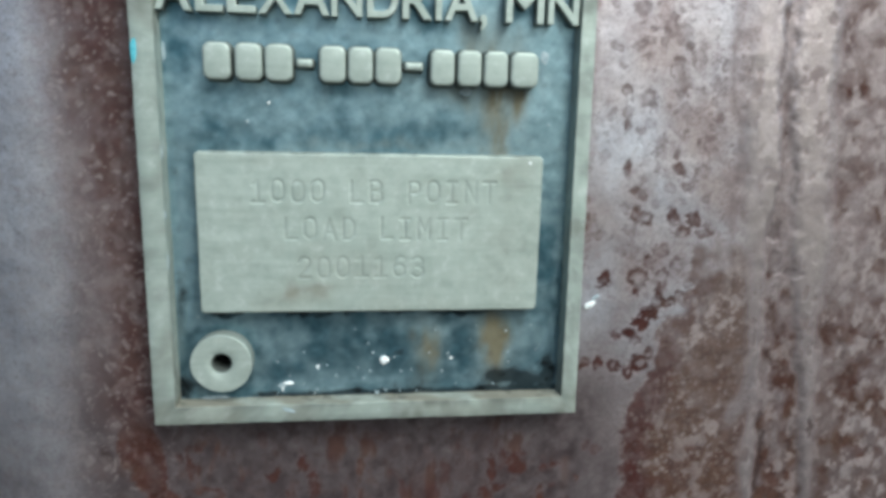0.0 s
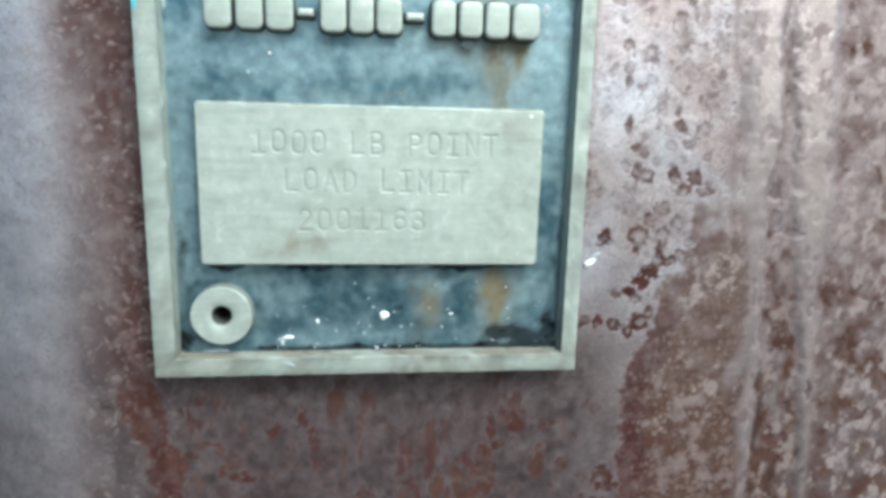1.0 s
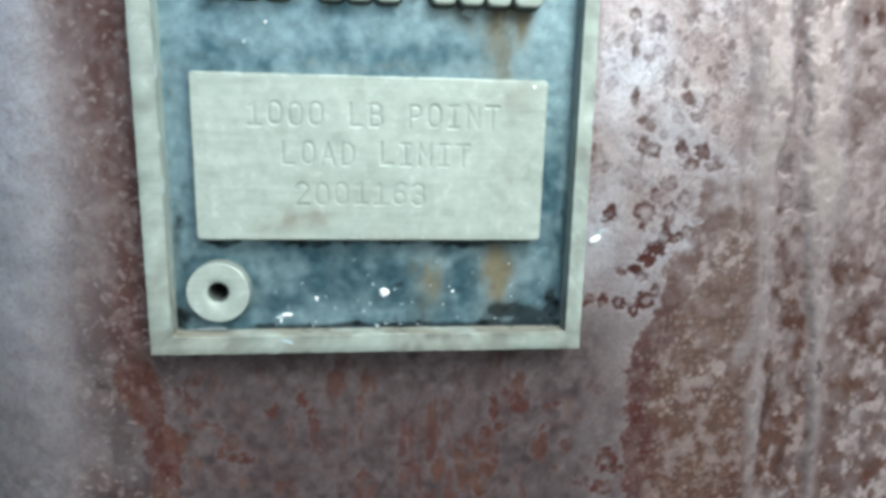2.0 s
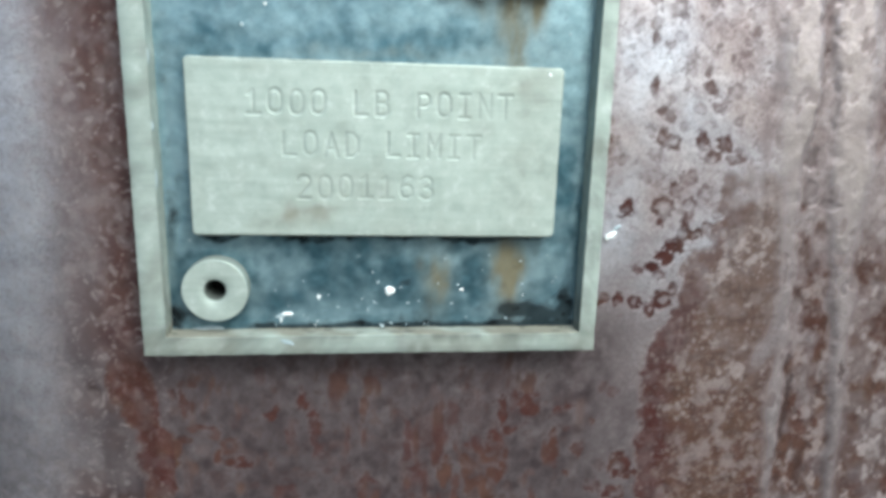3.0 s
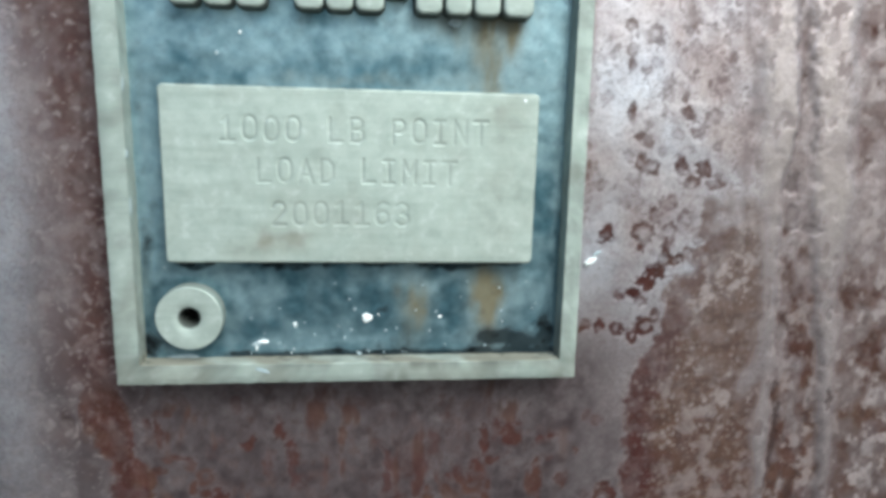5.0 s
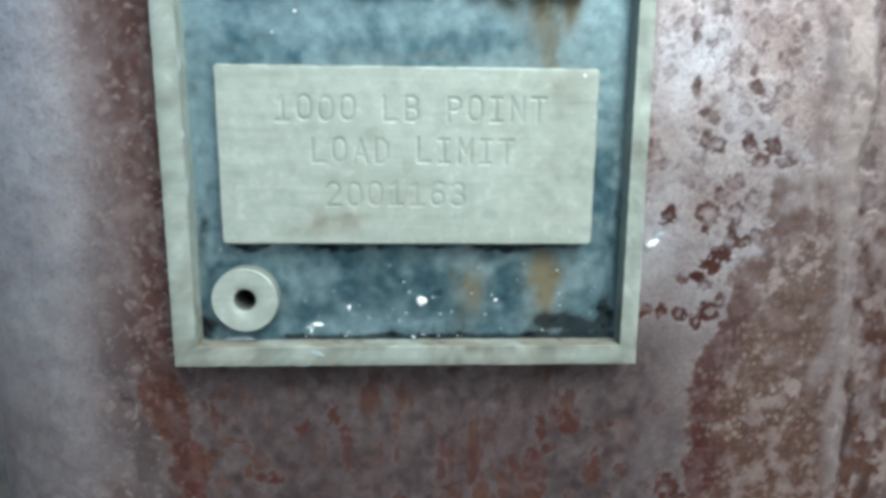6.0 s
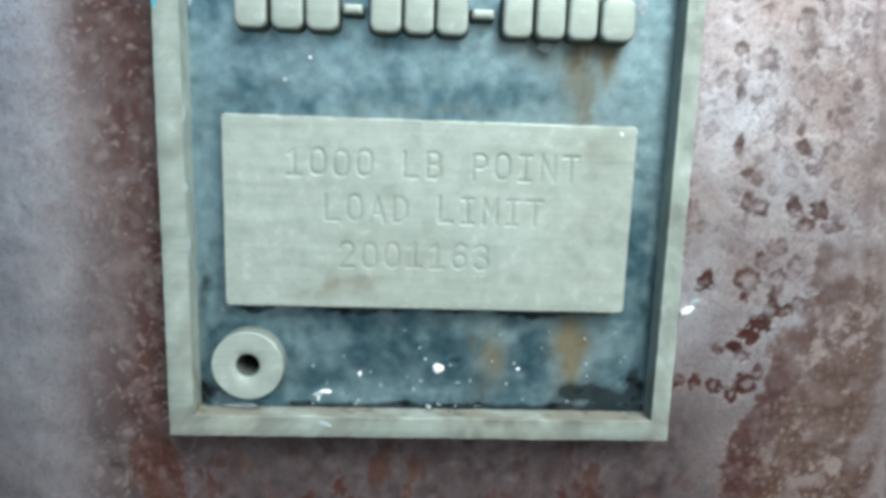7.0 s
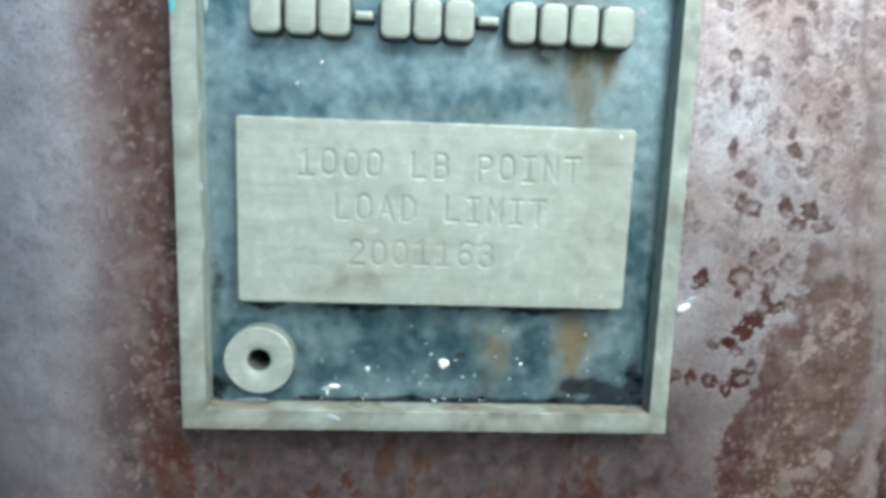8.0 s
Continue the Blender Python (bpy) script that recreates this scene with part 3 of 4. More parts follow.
    corner_ring, _ = spots(x, z, sx, sz, ((-83.0, 35.0, 4.2, 3.8, 0.30, 0.8), (-90.0, 5.0, 5.0, 6.0, 0.12, 0.6)))
    pit = np.maximum(pit, corner_ring * left)
    pit = np.maximum(pit, 0.16 * left * step(0.0, 0.8, fbm(x, z, 0.0034, 86, 4, 1.3)))
    speck = np.maximum(speck, 0.14 * left * (1 - 0.8 * patch) * step(0.05, 0.8, fbm(x, z, 0.0030, 87, 4, 1.2)))

    relief = relief + 0.00007 * (1 - rust) + 0.00005 * fbm(x, z, 0.0035, 77, 4) + 0.00015 * fbm(x, z, 0.03, 78, 2)
    relief = relief + 0.00010 * speck * (1 - left) - 0.00006 * scab + 0.00003 * ring
    redness = np.where(scab > rust, 0.45 + 0.35 * step(1.27, 1.23, z) + 0.35 * fbm(x, z, 0.01, 92, 2), redness)
    # paler, bluer tone: sky sheen painted at the left corner, clouds on sound skin
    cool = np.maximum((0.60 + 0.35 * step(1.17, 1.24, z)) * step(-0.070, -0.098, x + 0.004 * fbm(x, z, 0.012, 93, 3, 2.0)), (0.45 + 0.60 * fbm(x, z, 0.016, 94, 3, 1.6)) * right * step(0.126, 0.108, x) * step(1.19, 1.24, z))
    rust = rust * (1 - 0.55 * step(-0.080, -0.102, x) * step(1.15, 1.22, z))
    return relief, np.maximum(rust, scab), redness, speck, np.clip(pit, 0, 0.95), cool, np.clip(dull_shade, 0, 1)


def build_column():
    fine = 0.0004
    arc = np.linspace(0, math.pi / 2, 120)
    front = np.arange(X_LEFT, X_RIGHT, fine)
    left = np.stack([X_LEFT - CORNER * np.sin(arc[::-1]), CORNER - CORNER * np.cos(arc[::-1])], -1)
    right = np.stack([X_RIGHT + CORNER * np.sin(arc), CORNER - CORNER * np.cos(arc)], -1)
    flat = np.stack([front[1:], 0 * front[1:]], -1)
    back = np.array([[X_RIGHT + CORNER, DEPTH], [X_LEFT - CORNER, DEPTH]])
    xy = np.concatenate([left, flat, right, back])
    nrm = np.concatenate([
        np.stack([-np.sin(arc[::-1]), -np.cos(arc[::-1])], -1), np.stack([0 * flat[:, 0], 0 * flat[:, 0] - 1], -1),
        np.stack([np.sin(arc), -np.cos(arc)], -1), np.zeros((2, 2))])
    along = np.concatenate([X_LEFT - CORNER * arc[::-1], flat[:, 0], X_RIGHT + CORNER * arc, [0.3, -0.3]])
    zs = np.concatenate([np.linspace(0, 1.10, 12), np.arange(1.112, 1.345, fine), np.linspace(1.36, 2.4, 10)])
    u, z = np.meshgrid(along, zs)
    relief, rust, red, speck, pit, cool, dull_shade = steel_surface(u, z)
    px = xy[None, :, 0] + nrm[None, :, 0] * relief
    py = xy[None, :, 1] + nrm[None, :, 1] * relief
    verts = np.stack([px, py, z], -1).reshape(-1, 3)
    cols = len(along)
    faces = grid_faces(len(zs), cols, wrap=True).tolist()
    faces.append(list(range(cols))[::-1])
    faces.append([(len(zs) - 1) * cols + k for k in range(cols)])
    ob = mesh_object("steel_column", verts, faces, STEEL, rust=rust, red=red, speck=speck, pit=pit, cool=cool, dull_shade=dull_shade)
    return tagged(ob, "rusty weathered steel column with scaled grey patina", "column")


column = build_column()

# ---- the cast plaque ----
HALF, Z_LOW, Z_TOP = 0.060, 1.200, 1.384
TOP_Y, FIELD_Y = -0.010, -0.0055
plaque = tagged(new("plaque"), "weathered cast aluminium load limit plaque on a rusty steel column", "plaque")
plaque.matrix_basis = pose(0, 0, Z_LOW)


def build_field():
    xs, zs = np.arange(-0.0560, 0.05601, 0.0005), np.arange(Z_LOW + 0.004, Z_TOP - 0.004, 0.0005)
    x, z = np.meshgrid(xs, zs)
    wx, wz = x + 0.002 * fbm(x, z, 0.008, 140), z + 0.002 * fbm(x, z, 0.008, 150)
    bloom = 0.32 + 0.26 * step(1.276, 1.290, z) + 0.80 * fbm(x, z, 0.013, 161, 3) + 0.34 * fbm(x, z, 0.0045, 165, 2) + 0.10 * fbm(x, z, 0.0018, 167, 2)
    for cx, cz, rx, rz, a in ((-0.006, 1.3065, 0.006, 0.004, 0.8), (-0.018, 1.305, 0.007, 0.004, 0.6), (0.010, 1.3055, 0.006, 0.005, 0.8),
                              (0.041, 1.304, 0.006, 0.005, 0.8), (0.046, 1.289, 0.010, 0.020, 0.7), (0.012, 1.290, 0.013, 0.007, 0.4), (-0.049, 1.288, 0.005, 0.005, 0.8), (-0.036, 1.285, 0.010, 0.006, 0.4),
                              (0.000, 1.280, 0.035, 0.003, -0.3), (-0.028, 1.221, 0.006, 0.006, 0.45), (0.006, 1.226, 0.010, 0.003, 0.4), (-0.012, 1.2095, 0.030, 0.0012, 0.5), (0.018, 1.222, 0.003, 0.006, 0.5),
                              (-0.050, 1.252, 0.003, 0.012, 0.8), (-0.050, 1.275, 0.004, 0.008, 0.5), (0.050, 1.262, 0.0025, 0.010, 0.5), (-0.0535, 1.27, 0.0012, 0.04, 0.7), (0.0530, 1.245, 0.0010, 0.03, 0.5), (0.047, 1.222, 0.005, 0.006, 0.5), (-0.037, 1.2295, 0.008, 0.002, 0.6)):
        bloom = bloom + a * blob(wx, wz, cx, cz, rx, rz)
    pale = step(-0.35, 0.95, bloom) * 0.95
    run = fbm(x, z, 0.004, 171, 3, 4.0)
    tan = 1.1 * blob(wx, wz, 0.0355, 1.2215, 0.0056, 0.013) + 0.85 * blob(wx, wz, 0.0150, 1.2205, 0.0042, 0.011)
    tan = tan + 1.0 * blob(wx, wz, 0.0350, 1.287, 0.0062, 0.018) + 0.5 * blob(wx, wz, 0.027, 1.303, 0.004, 0.009)
    tan = tan + 0.28 * blob(wx, wz, 0.0, 1.2768, 0.046, 0.0016) + 0.45 * blob(wx, wz, 0.030, 1.293, 0.016, 0.006) + 0.35 * blob(wx, wz, -0.0535, 1.225, 0.0025, 0.010)
    tan = np.clip(tan * (0.9 + 0.5 * run), 0, 0.9)
    speckle = fbm(x, z, 0.0035, 181, 4)
    grime_shade = 1.9 * blob(wx, wz, 0.041, 1.2098, 0.010, 0.0032) + 0.9 * step(1.2078, 1.2066, z + 0.3 * (wz - z)) * step(-0.038, -0.030, x) + 0.45 * blob(x, z, 0.004, 1.2085, 0.042, 0.0028)
    grime_shade = grime_shade + 1.1 * blob(wx, wz, 0.0515, 1.214, 0.0022, 0.010) + 0.6 * blob(wx, wz, -0.048, 1.210, 0.006, 0.003)
    grime_shade = grime_shade + 0.55 * blob(wx, wz, -0.021, 1.2165, 0.003, 0.003) + 0.7 * blob(wx, wz, 0.006, 1.218, 0.0022, 0.0016, 1.0)
    # the first term paints the shadow line under the nameplate
    grime_shade = grime_shade + 1.1 * step(1.2298, 1.2312, wz) * step(1.236, 1.2335, z) * step(0.047, 0.045, abs(x)) + 0.5 * blob(wx, wz, -0.051, 1.262, 0.0014, 0.02)
    grime_shade = grime_shade + 0.9 * blob(wx, wz, -0.0515, 1.236, 0.002, 0.010) + 0.9 * blob(wx, wz, -0.0525, 1.210, 0.003, 0.006)
    grime_shade = np.clip(grime_shade * (0.80 + 0.45 * speckle), 0, 0.92) + 0.20 * step(0.35, 0.9, speckle)
    grime_shade = np.maximum(grime_shade, 0.92 * step(1.2072, 1.2065, z + 0.2 * (wz - z)) * step(-0.036, -0.030, x) * step(0.055, 0.050, x))
    y = FIELD_Y - 0.00008 * fbm(x, z, 0.006, 191, 3) - 0.00005 * pale
    verts = np.stack([x, y, z], -1).reshape(-1, 3)
    nr, nc = x.shape
    faces = grid_faces(nr, nc)
    mid = verts[faces].mean(1)
    faces = faces[np.hypot(mid[:, 0] + 0.0415, mid[:, 2] - 1.2177) > 0.0033].tolist()
    edge = list(range(nc)) + [r * nc + nc - 1 for r in range(1, nr)] + [(nr - 1) * nc + c for c in range(nc - 2, -1, -1)] + [r * nc for r in range(nr - 2, 0, -1)]
    base = len(verts)
    rim_verts = verts[edge].copy()
    rim_verts[:, 1] = 0.0
    verts = np.concatenate([verts, rim_verts])
    k = len(edge)
    faces += [[edge[(i + 1) % k], edge[i], base + i, base + (i + 1) % k] for i in range(k)]
    faces.append([base + i for i in range(k)][::-1])
    pad0 = np.zeros(k)
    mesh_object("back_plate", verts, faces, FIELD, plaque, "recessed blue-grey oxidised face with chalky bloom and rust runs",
                pale=np.concatenate([pale.ravel(), pad0]), tan=np.concatenate([tan.ravel(), pad0]), grime_shade=np.concatenate([grime_shade.ravel(), pad0]))


def build_rim():
    seg = 150
    # share of the flat's width, further inset in metres, depth
    profile = [(0, 0, 0.0), (0, 0, -0.0096), (0.02, 0, -0.00985), (0.08, 0, TOP_Y), (0.5, 0, TOP_Y), (0.975, 0, TOP_Y), (0.995, 0, -0.0099), (1, 0.0001, -0.0092), (1, 0.0002, -0.0084), (1, 0.0003, -0.0076), (1, 0.0004, -0.0068), (1, 0.0006, FIELD_Y + 0.001)]
    rows, tan, grime_shade = [], [], []
    for k, (share, more, y) in enumerate(profile):
        x0, x1, z0, z1 = -HALF + share * 0.0058 + more, HALF - share * 0.0046 - more, Z_LOW + share * 0.0053 + more, Z_TOP - share * 0.0052 - more
        corner = [(x0, z0), (x1, z0), (x1, z1), (x0, z1)]
        pts = []
        for c in range(4):
            a, b = np.array(corner[c]), np.array(corner[(c + 1) % 4])
            pts.append(a + (b - a) * (np.arange(seg) / seg)[:, None])
        p = np.concatenate(pts)
        # the border narrows a little towards the top on one side
        p[:, 0] -= np.where(p[:, 0] > 0.04, (0.0012 - 0.0005 * share) * (p[:, 1] - Z_LOW) / 0.1, 0)
        worn = 0.00010 if 1 <= k <= 2 else (0.00012 if k >= 7 else 0.00003)
        dx = worn * fbm(p[:, 0] + 3 * (k < 5), p[:, 1], 0.0025, 211, 3)
        dz = worn * fbm(p[:, 0], p[:, 1] + 3 * (k < 5), 0.0025, 221, 3)
        dy = (worn * 0.8 if k > 0 else 0) * fbm(p[:, 0], p[:, 1], 0.004, 231, 3)
        rows.append(np.stack([p[:, 0] + dx, y + dy, p[:, 1] + dz], -1))
        stain = fbm(p[:, 0] + 1.3 * y, p[:, 1] + 1.3 * y, 0.011, 241, 3)
        low = step(1.2085, 1.2070, p[:, 1])
        patch = fbm(p[:, 0] + 1.7 * y, p[:, 1] + 1.7 * y, 0.005, 251, 3)
        tan.append(np.clip(0.30 * step(-0.1, 0.9, stain) + 0.12 * step(0.0, 0.7, patch) + 0.14 * step(1.2075, 1.206, p[:, 1]) * step(-0.6, 0.6, stain) + (0.12 + 0.28 * low + 0.35 * low * stain if k >= 6 else 0), 0, 0.8))
        # outer wall darker; the low inner edge is darkened in patches to break its highlight
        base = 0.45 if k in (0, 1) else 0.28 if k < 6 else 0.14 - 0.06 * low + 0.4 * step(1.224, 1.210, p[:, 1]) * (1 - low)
        grime_shade.append(np.clip(base * (0.7 + 0.8 * patch) + (0.22 * low * step(-0.4, 0.5, patch) if k in (5, 6) else 0) + (0.5 * low * step(0.25, 0.7, fbm(p[:, 0] + 2 * y, p[:, 1] + 2 * y, 0.003, 255, 3)) if k >= 8 else 0), 0, 0.95))
    n = 4 * seg
    faces = grid_faces(len(profile), n, wrap=True)
    rim = mesh_object("rim", np.concatenate(rows), faces, SANDED, plaque, "raised sanded bare metal border", tan=np.concatenate(tan), grime_shade=np.concatenate(grime_shade))
    rim.data.set_sharp_from_angle(angle=radians(35))
    return rim


# strokes of the stamped characters, in a cell one wide and one and a half high
O_SHAPE = [(0.5, 1.5), (0.2, 1.4), (0.05, 1.1), (0.05, 0.4), (0.2, 0.1), (0.5, 0), (0.8, 0.1), (0.95, 0.4), (0.95, 1.1), (0.8, 1.4), (0.5, 1.5)]
STROKES = {
    "1": [[(0.15, 1.25), (0.5, 1.5), (0.5, 0)], [(0.05, 0), (0.95, 0)]],
    "0": [O_SHAPE], "O": [O_SHAPE],
    "L": [[(0.1, 1.5), (0.1, 0), (0.95, 0)]],
    "B": [[(0.1, 0), (0.1, 1.5), (0.7, 1.5), (0.9, 1.3), (0.9, 0.98), (0.7, 0.8), (0.1, 0.8)], [(0.7, 0.8), (0.95, 0.6), (0.95, 0.2), (0.7, 0), (0.1, 0)]],
    "P": [[(0.1, 0), (0.1, 1.5), (0.7, 1.5), (0.93, 1.3), (0.93, 0.95), (0.7, 0.72), (0.1, 0.72)]],
    "I": [[(0.5, 0), (0.5, 1.5)], [(0.15, 0), (0.85, 0)], [(0.15, 1.5), (0.85, 1.5)]],
    "N": [[(0.08, 0), (0.08, 1.5), (0.92, 0), (0.92, 1.5)]],
    "M": [[(0.05, 0), (0.05, 1.5), (0.5, 0.6), (0.95, 1.5), (0.95, 0)]],
    "T": [[(0.02, 1.5), (0.98, 1.5)], [(0.5, 1.5), (0.5, 0)]],
    "A": [[(0.02, 0), (0.5, 1.5), (0.98, 0)], [(0.2, 0.5), (0.8, 0.5)]],
    "D": [[(0.1, 0), (0.1, 1.5), (0.6, 1.5), (0.93, 1.15), (0.93, 0.35), (0.6, 0), (0.1, 0)]],
    "2": [[(0.05, 1.15), (0.2, 1.42), (0.5, 1.5), (0.8, 1.42), (0.93, 1.12), (0.8, 0.8), (0.05, 0), (0.95, 0)]],
    "6": [[(0.85, 1.4), (0.5, 1.5), (0.2, 1.3), (0.07, 0.8), (0.07, 0.35), (0.25, 0.05), (0.6, 0), (0.9, 0.2), (0.93, 0.55), (0.75, 0.82), (0.4, 0.85), (0.1, 0.65)]],
    "3": [[(0.08, 1.3), (0.35, 1.5), (0.7, 1.46), (0.9, 1.22), (0.85, 0.95), (0.45, 0.8)], [(0.45, 0.8), (0.9, 0.65), (0.95, 0.3), (0.75, 0.04), (0.35, 0), (0.05, 0.22)]],
}
LINES = (("1000 LB POINT", -0.0303, 1.2628, 0.00515), ("LOAD LIMIT", -0.0220, 1.2528, 0.00510), ("2001163", -0.0185, 1.2422, 0.00510))


def build_nameplate():
    fine = 0.00024
    x0, x1, z0, z1 = -0.0462, 0.0462, 1.2322, 1.2756
    xs, zs = np.arange(x0, x1 + fine / 2, fine), np.arange(z0, z1 + fine / 2, fine)
    x, z = np.meshgrid(xs, zs)
    gap = np.full(x.shape, 1.0)
    force = np.ones(x.shape)
    rnd = random.Random(4)
    for text, start, base, pitch in LINES:
        for k, ch in enumerate(text):
            if ch == " ":
                continue
            cx = start + k * pitch - 0.0017
            lean, lift = rnd.uniform(-0.02, 0.02), rnd.uniform(-0.0002, 0.0002)
            near = (abs(x - cx - 0.0017) < 0.0035) & (z > base - 0.0015) & (z < base + 0.0070)
            xn, zn = x[near], z[near]
            best = np.full(xn.shape, 1.0)
            for stroke in STROKES[ch]:
                for (ax, az), (bx, bz) in zip(stroke, stroke[1:]):
                    ax, az, bx, bz = cx + ax * 0.0034 + lean * az * 0.0037, base + lift + az * 0.0037, cx + bx * 0.0034 + lean * bz * 0.0037, base + lift + bz * 0.0037
                    vx, vz = bx - ax, bz - az
                    t = np.clip(((xn - ax) * vx + (zn - az) * vz) / (vx * vx + vz * vz), 0, 1)
                    best = np.minimum(best, np.hypot(xn - ax - t * vx, zn - az - t * vz))
            gap[near] = np.minimum(gap[near], best)
            # the stamp bit unevenly: each sign is deeper towards one side
            force[near] = np.clip(0.85 + rnd.uniform(-0.2, 0.15) + rnd.uniform(-60, 60) * (xn - cx - 0.0017) + rnd.uniform(-40, 60) * (zn - base - 0.0028), 0.35, 1.2)
    cut = step(0.00062, 0.00012, gap) * force
    burr = np.exp(-((gap - 0.00078) / 0.00022) ** 2) * force
    wob = 0.0002 * fbm(x, z, 0.006, 311, 3)
    round_by = 0.0011
    qx, qz = abs(x) - (x1 - round_by), abs(z - (z0 + z1) / 2) - ((z1 - z0) / 2 - round_by)
    outside = np.hypot(np.maximum(qx, 0), np.maximum(qz, 0)) + np.minimum(np.maximum(qx, qz), 0) - round_by
    edge = np.clip(wob * 0.15 - outside, 0, 0.0005)
    drop = 0.0005 - np.sqrt(np.maximum(0.0005 ** 2 - (0.0005 - edge) ** 2, 0))
    y = TOP_Y + drop + 0.00013 * cut - 0.00001 * burr + 0.00006 * fbm(x, z, 0.010, 321, 3)
    y = np.where(outside > 0.00006, FIELD_Y + 0.001, y)
    wx, wz = x + 0.0012 * fbm(x, z, 0.005, 331), z + 0.0008 * fbm(x, z, 0.005, 341)
    tan = 0.50 * blob(wx, wz, -0.0218, 1.2382, 0.0024, 0.0028) + 0.50 * blob(wx, wz, -0.0150, 1.2368, 0.0034, 0.0024) + 0.32 * blob(wx, wz, -0.014, 1.2392, 0.0055, 0.0012)
    tan = tan + 0.17 * blob(wx, wz, 0.0375, 1.262, 0.0055, 0.013) + 0.16 * blob(wx, wz, 0.037, 1.241, 0.0070, 0.010) + 0.22 * blob(wx, wz, 0.038, 1.272, 0.006, 0.003)
    tan = tan + 0.16 * step(0.0, 0.9, fbm(x, z, 0.014, 351, 3)) + 0.10 * step(0.0, 0.8, fbm(x, z, 0.005, 353, 3))
    # dirt in the stamped strokes; panel edges darkened to tone down their highlight
    grime_shade = 0.18 * cut * (1 + 0.6 * fbm(x, z, 0.009, 381, 2)) + 0.3 * step(0.0005, 0.0002, edge) * step(-0.3, 0.4, fbm(x, z, 0.005, 361, 3))
    grime_shade = grime_shade + 0.10 * step(0.2, 0.7, fbm(x, z, 0.004, 371, 3)) + 0.2 * step(0.0009, 0.0003, z1 - z)
    verts = np.stack([x, y, z], -1).reshape(-1, 3)
    nr, nc = x.shape
    faces = grid_faces(nr, nc).tolist()
    ring = list(range(nc)) + [r * nc + nc - 1 for r in range(1, nr)] + [(nr - 1) * nc + c for c in range(nc - 2, -1, -1)] + [r * nc for r in range(nr - 2, 0, -1)]
    base, k = len(verts), len(ring)
    skirt = verts[ring].copy()
    skirt[:, 1] = FIELD_Y + 0.001
    skirt[:, 0] *= 1.006
    faces += [[ring[(i + 1) % k], ring[i], base + i, base + (i + 1) % k] for i in range(k)]
    # the skirt is darkened to paint the shadow gap round the panel
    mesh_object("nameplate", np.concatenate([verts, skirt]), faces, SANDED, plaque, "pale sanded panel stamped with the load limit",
                tan=np.concatenate([tan.ravel(), np.zeros(k)]), grime_shade=np.concatenate([grime_shade.ravel(), np.full(k, 0.7)]))


def build_boss():
    profile = [(0.0084, FIELD_Y + 0.001), (0.0083, -0.0094), (0.00825, -0.00975), (0.0081, -0.0099), (0.0056, -0.0099), (0.0046, -0.00988), (0.0037, -0.0098), (0.0030, -0.0096), (0.0026, -0.0090), (0.0025, -0.0003)]
    seg = 72
    a = np.arange(seg) / seg * 2 * math.pi
    rows, grime_shade = [], []
    for k, (r, y) in enumerate(profile):
        wob = 1 + (0.012 * fbm(np.cos(a), np.sin(a), 0.8, 400 + k // 3, 3) if k < 8 else 0)
        rows.append(np.stack([-0.0415 + r * np.cos(a) * wob, y + 0.00005 * np.sin(3 * a + k), 1.2177 + r * np.sin(a) * wob], -1))
        # the hole's wall is blackened for the shade inside it
        grime_shade.append(np.full(seg, (0.8, 0.5, 0.25, 0.05, 0.02, 0.06, 0.10, 0.22, 0.9, 1.0)[k]))
    boss = mesh_object("boss", np.concatenate(rows), grid_faces(len(profile), seg, wrap=True)[:, ::-1], SANDED, plaque, "round bare metal boss with a drilled hole",
                       tan=np.zeros(seg * len(profile)), grime_shade=np.concatenate(grime_shade))
    boss.data.set_sharp_from_angle(angle=radians(18))
    bm = bmesh.new()
    # near-black disc painted as the shade at the hole's bottom
    bmesh.ops.create_circle(bm, cap_ends=True, segments=32, radius=0.0030, matrix=pose(-0.0415, -0.0008, 1.2177, 90))
    part("hole_bottom", bm, HOLE_SHADE, boss, "near-black disc that stands for the shade deep in the hole")


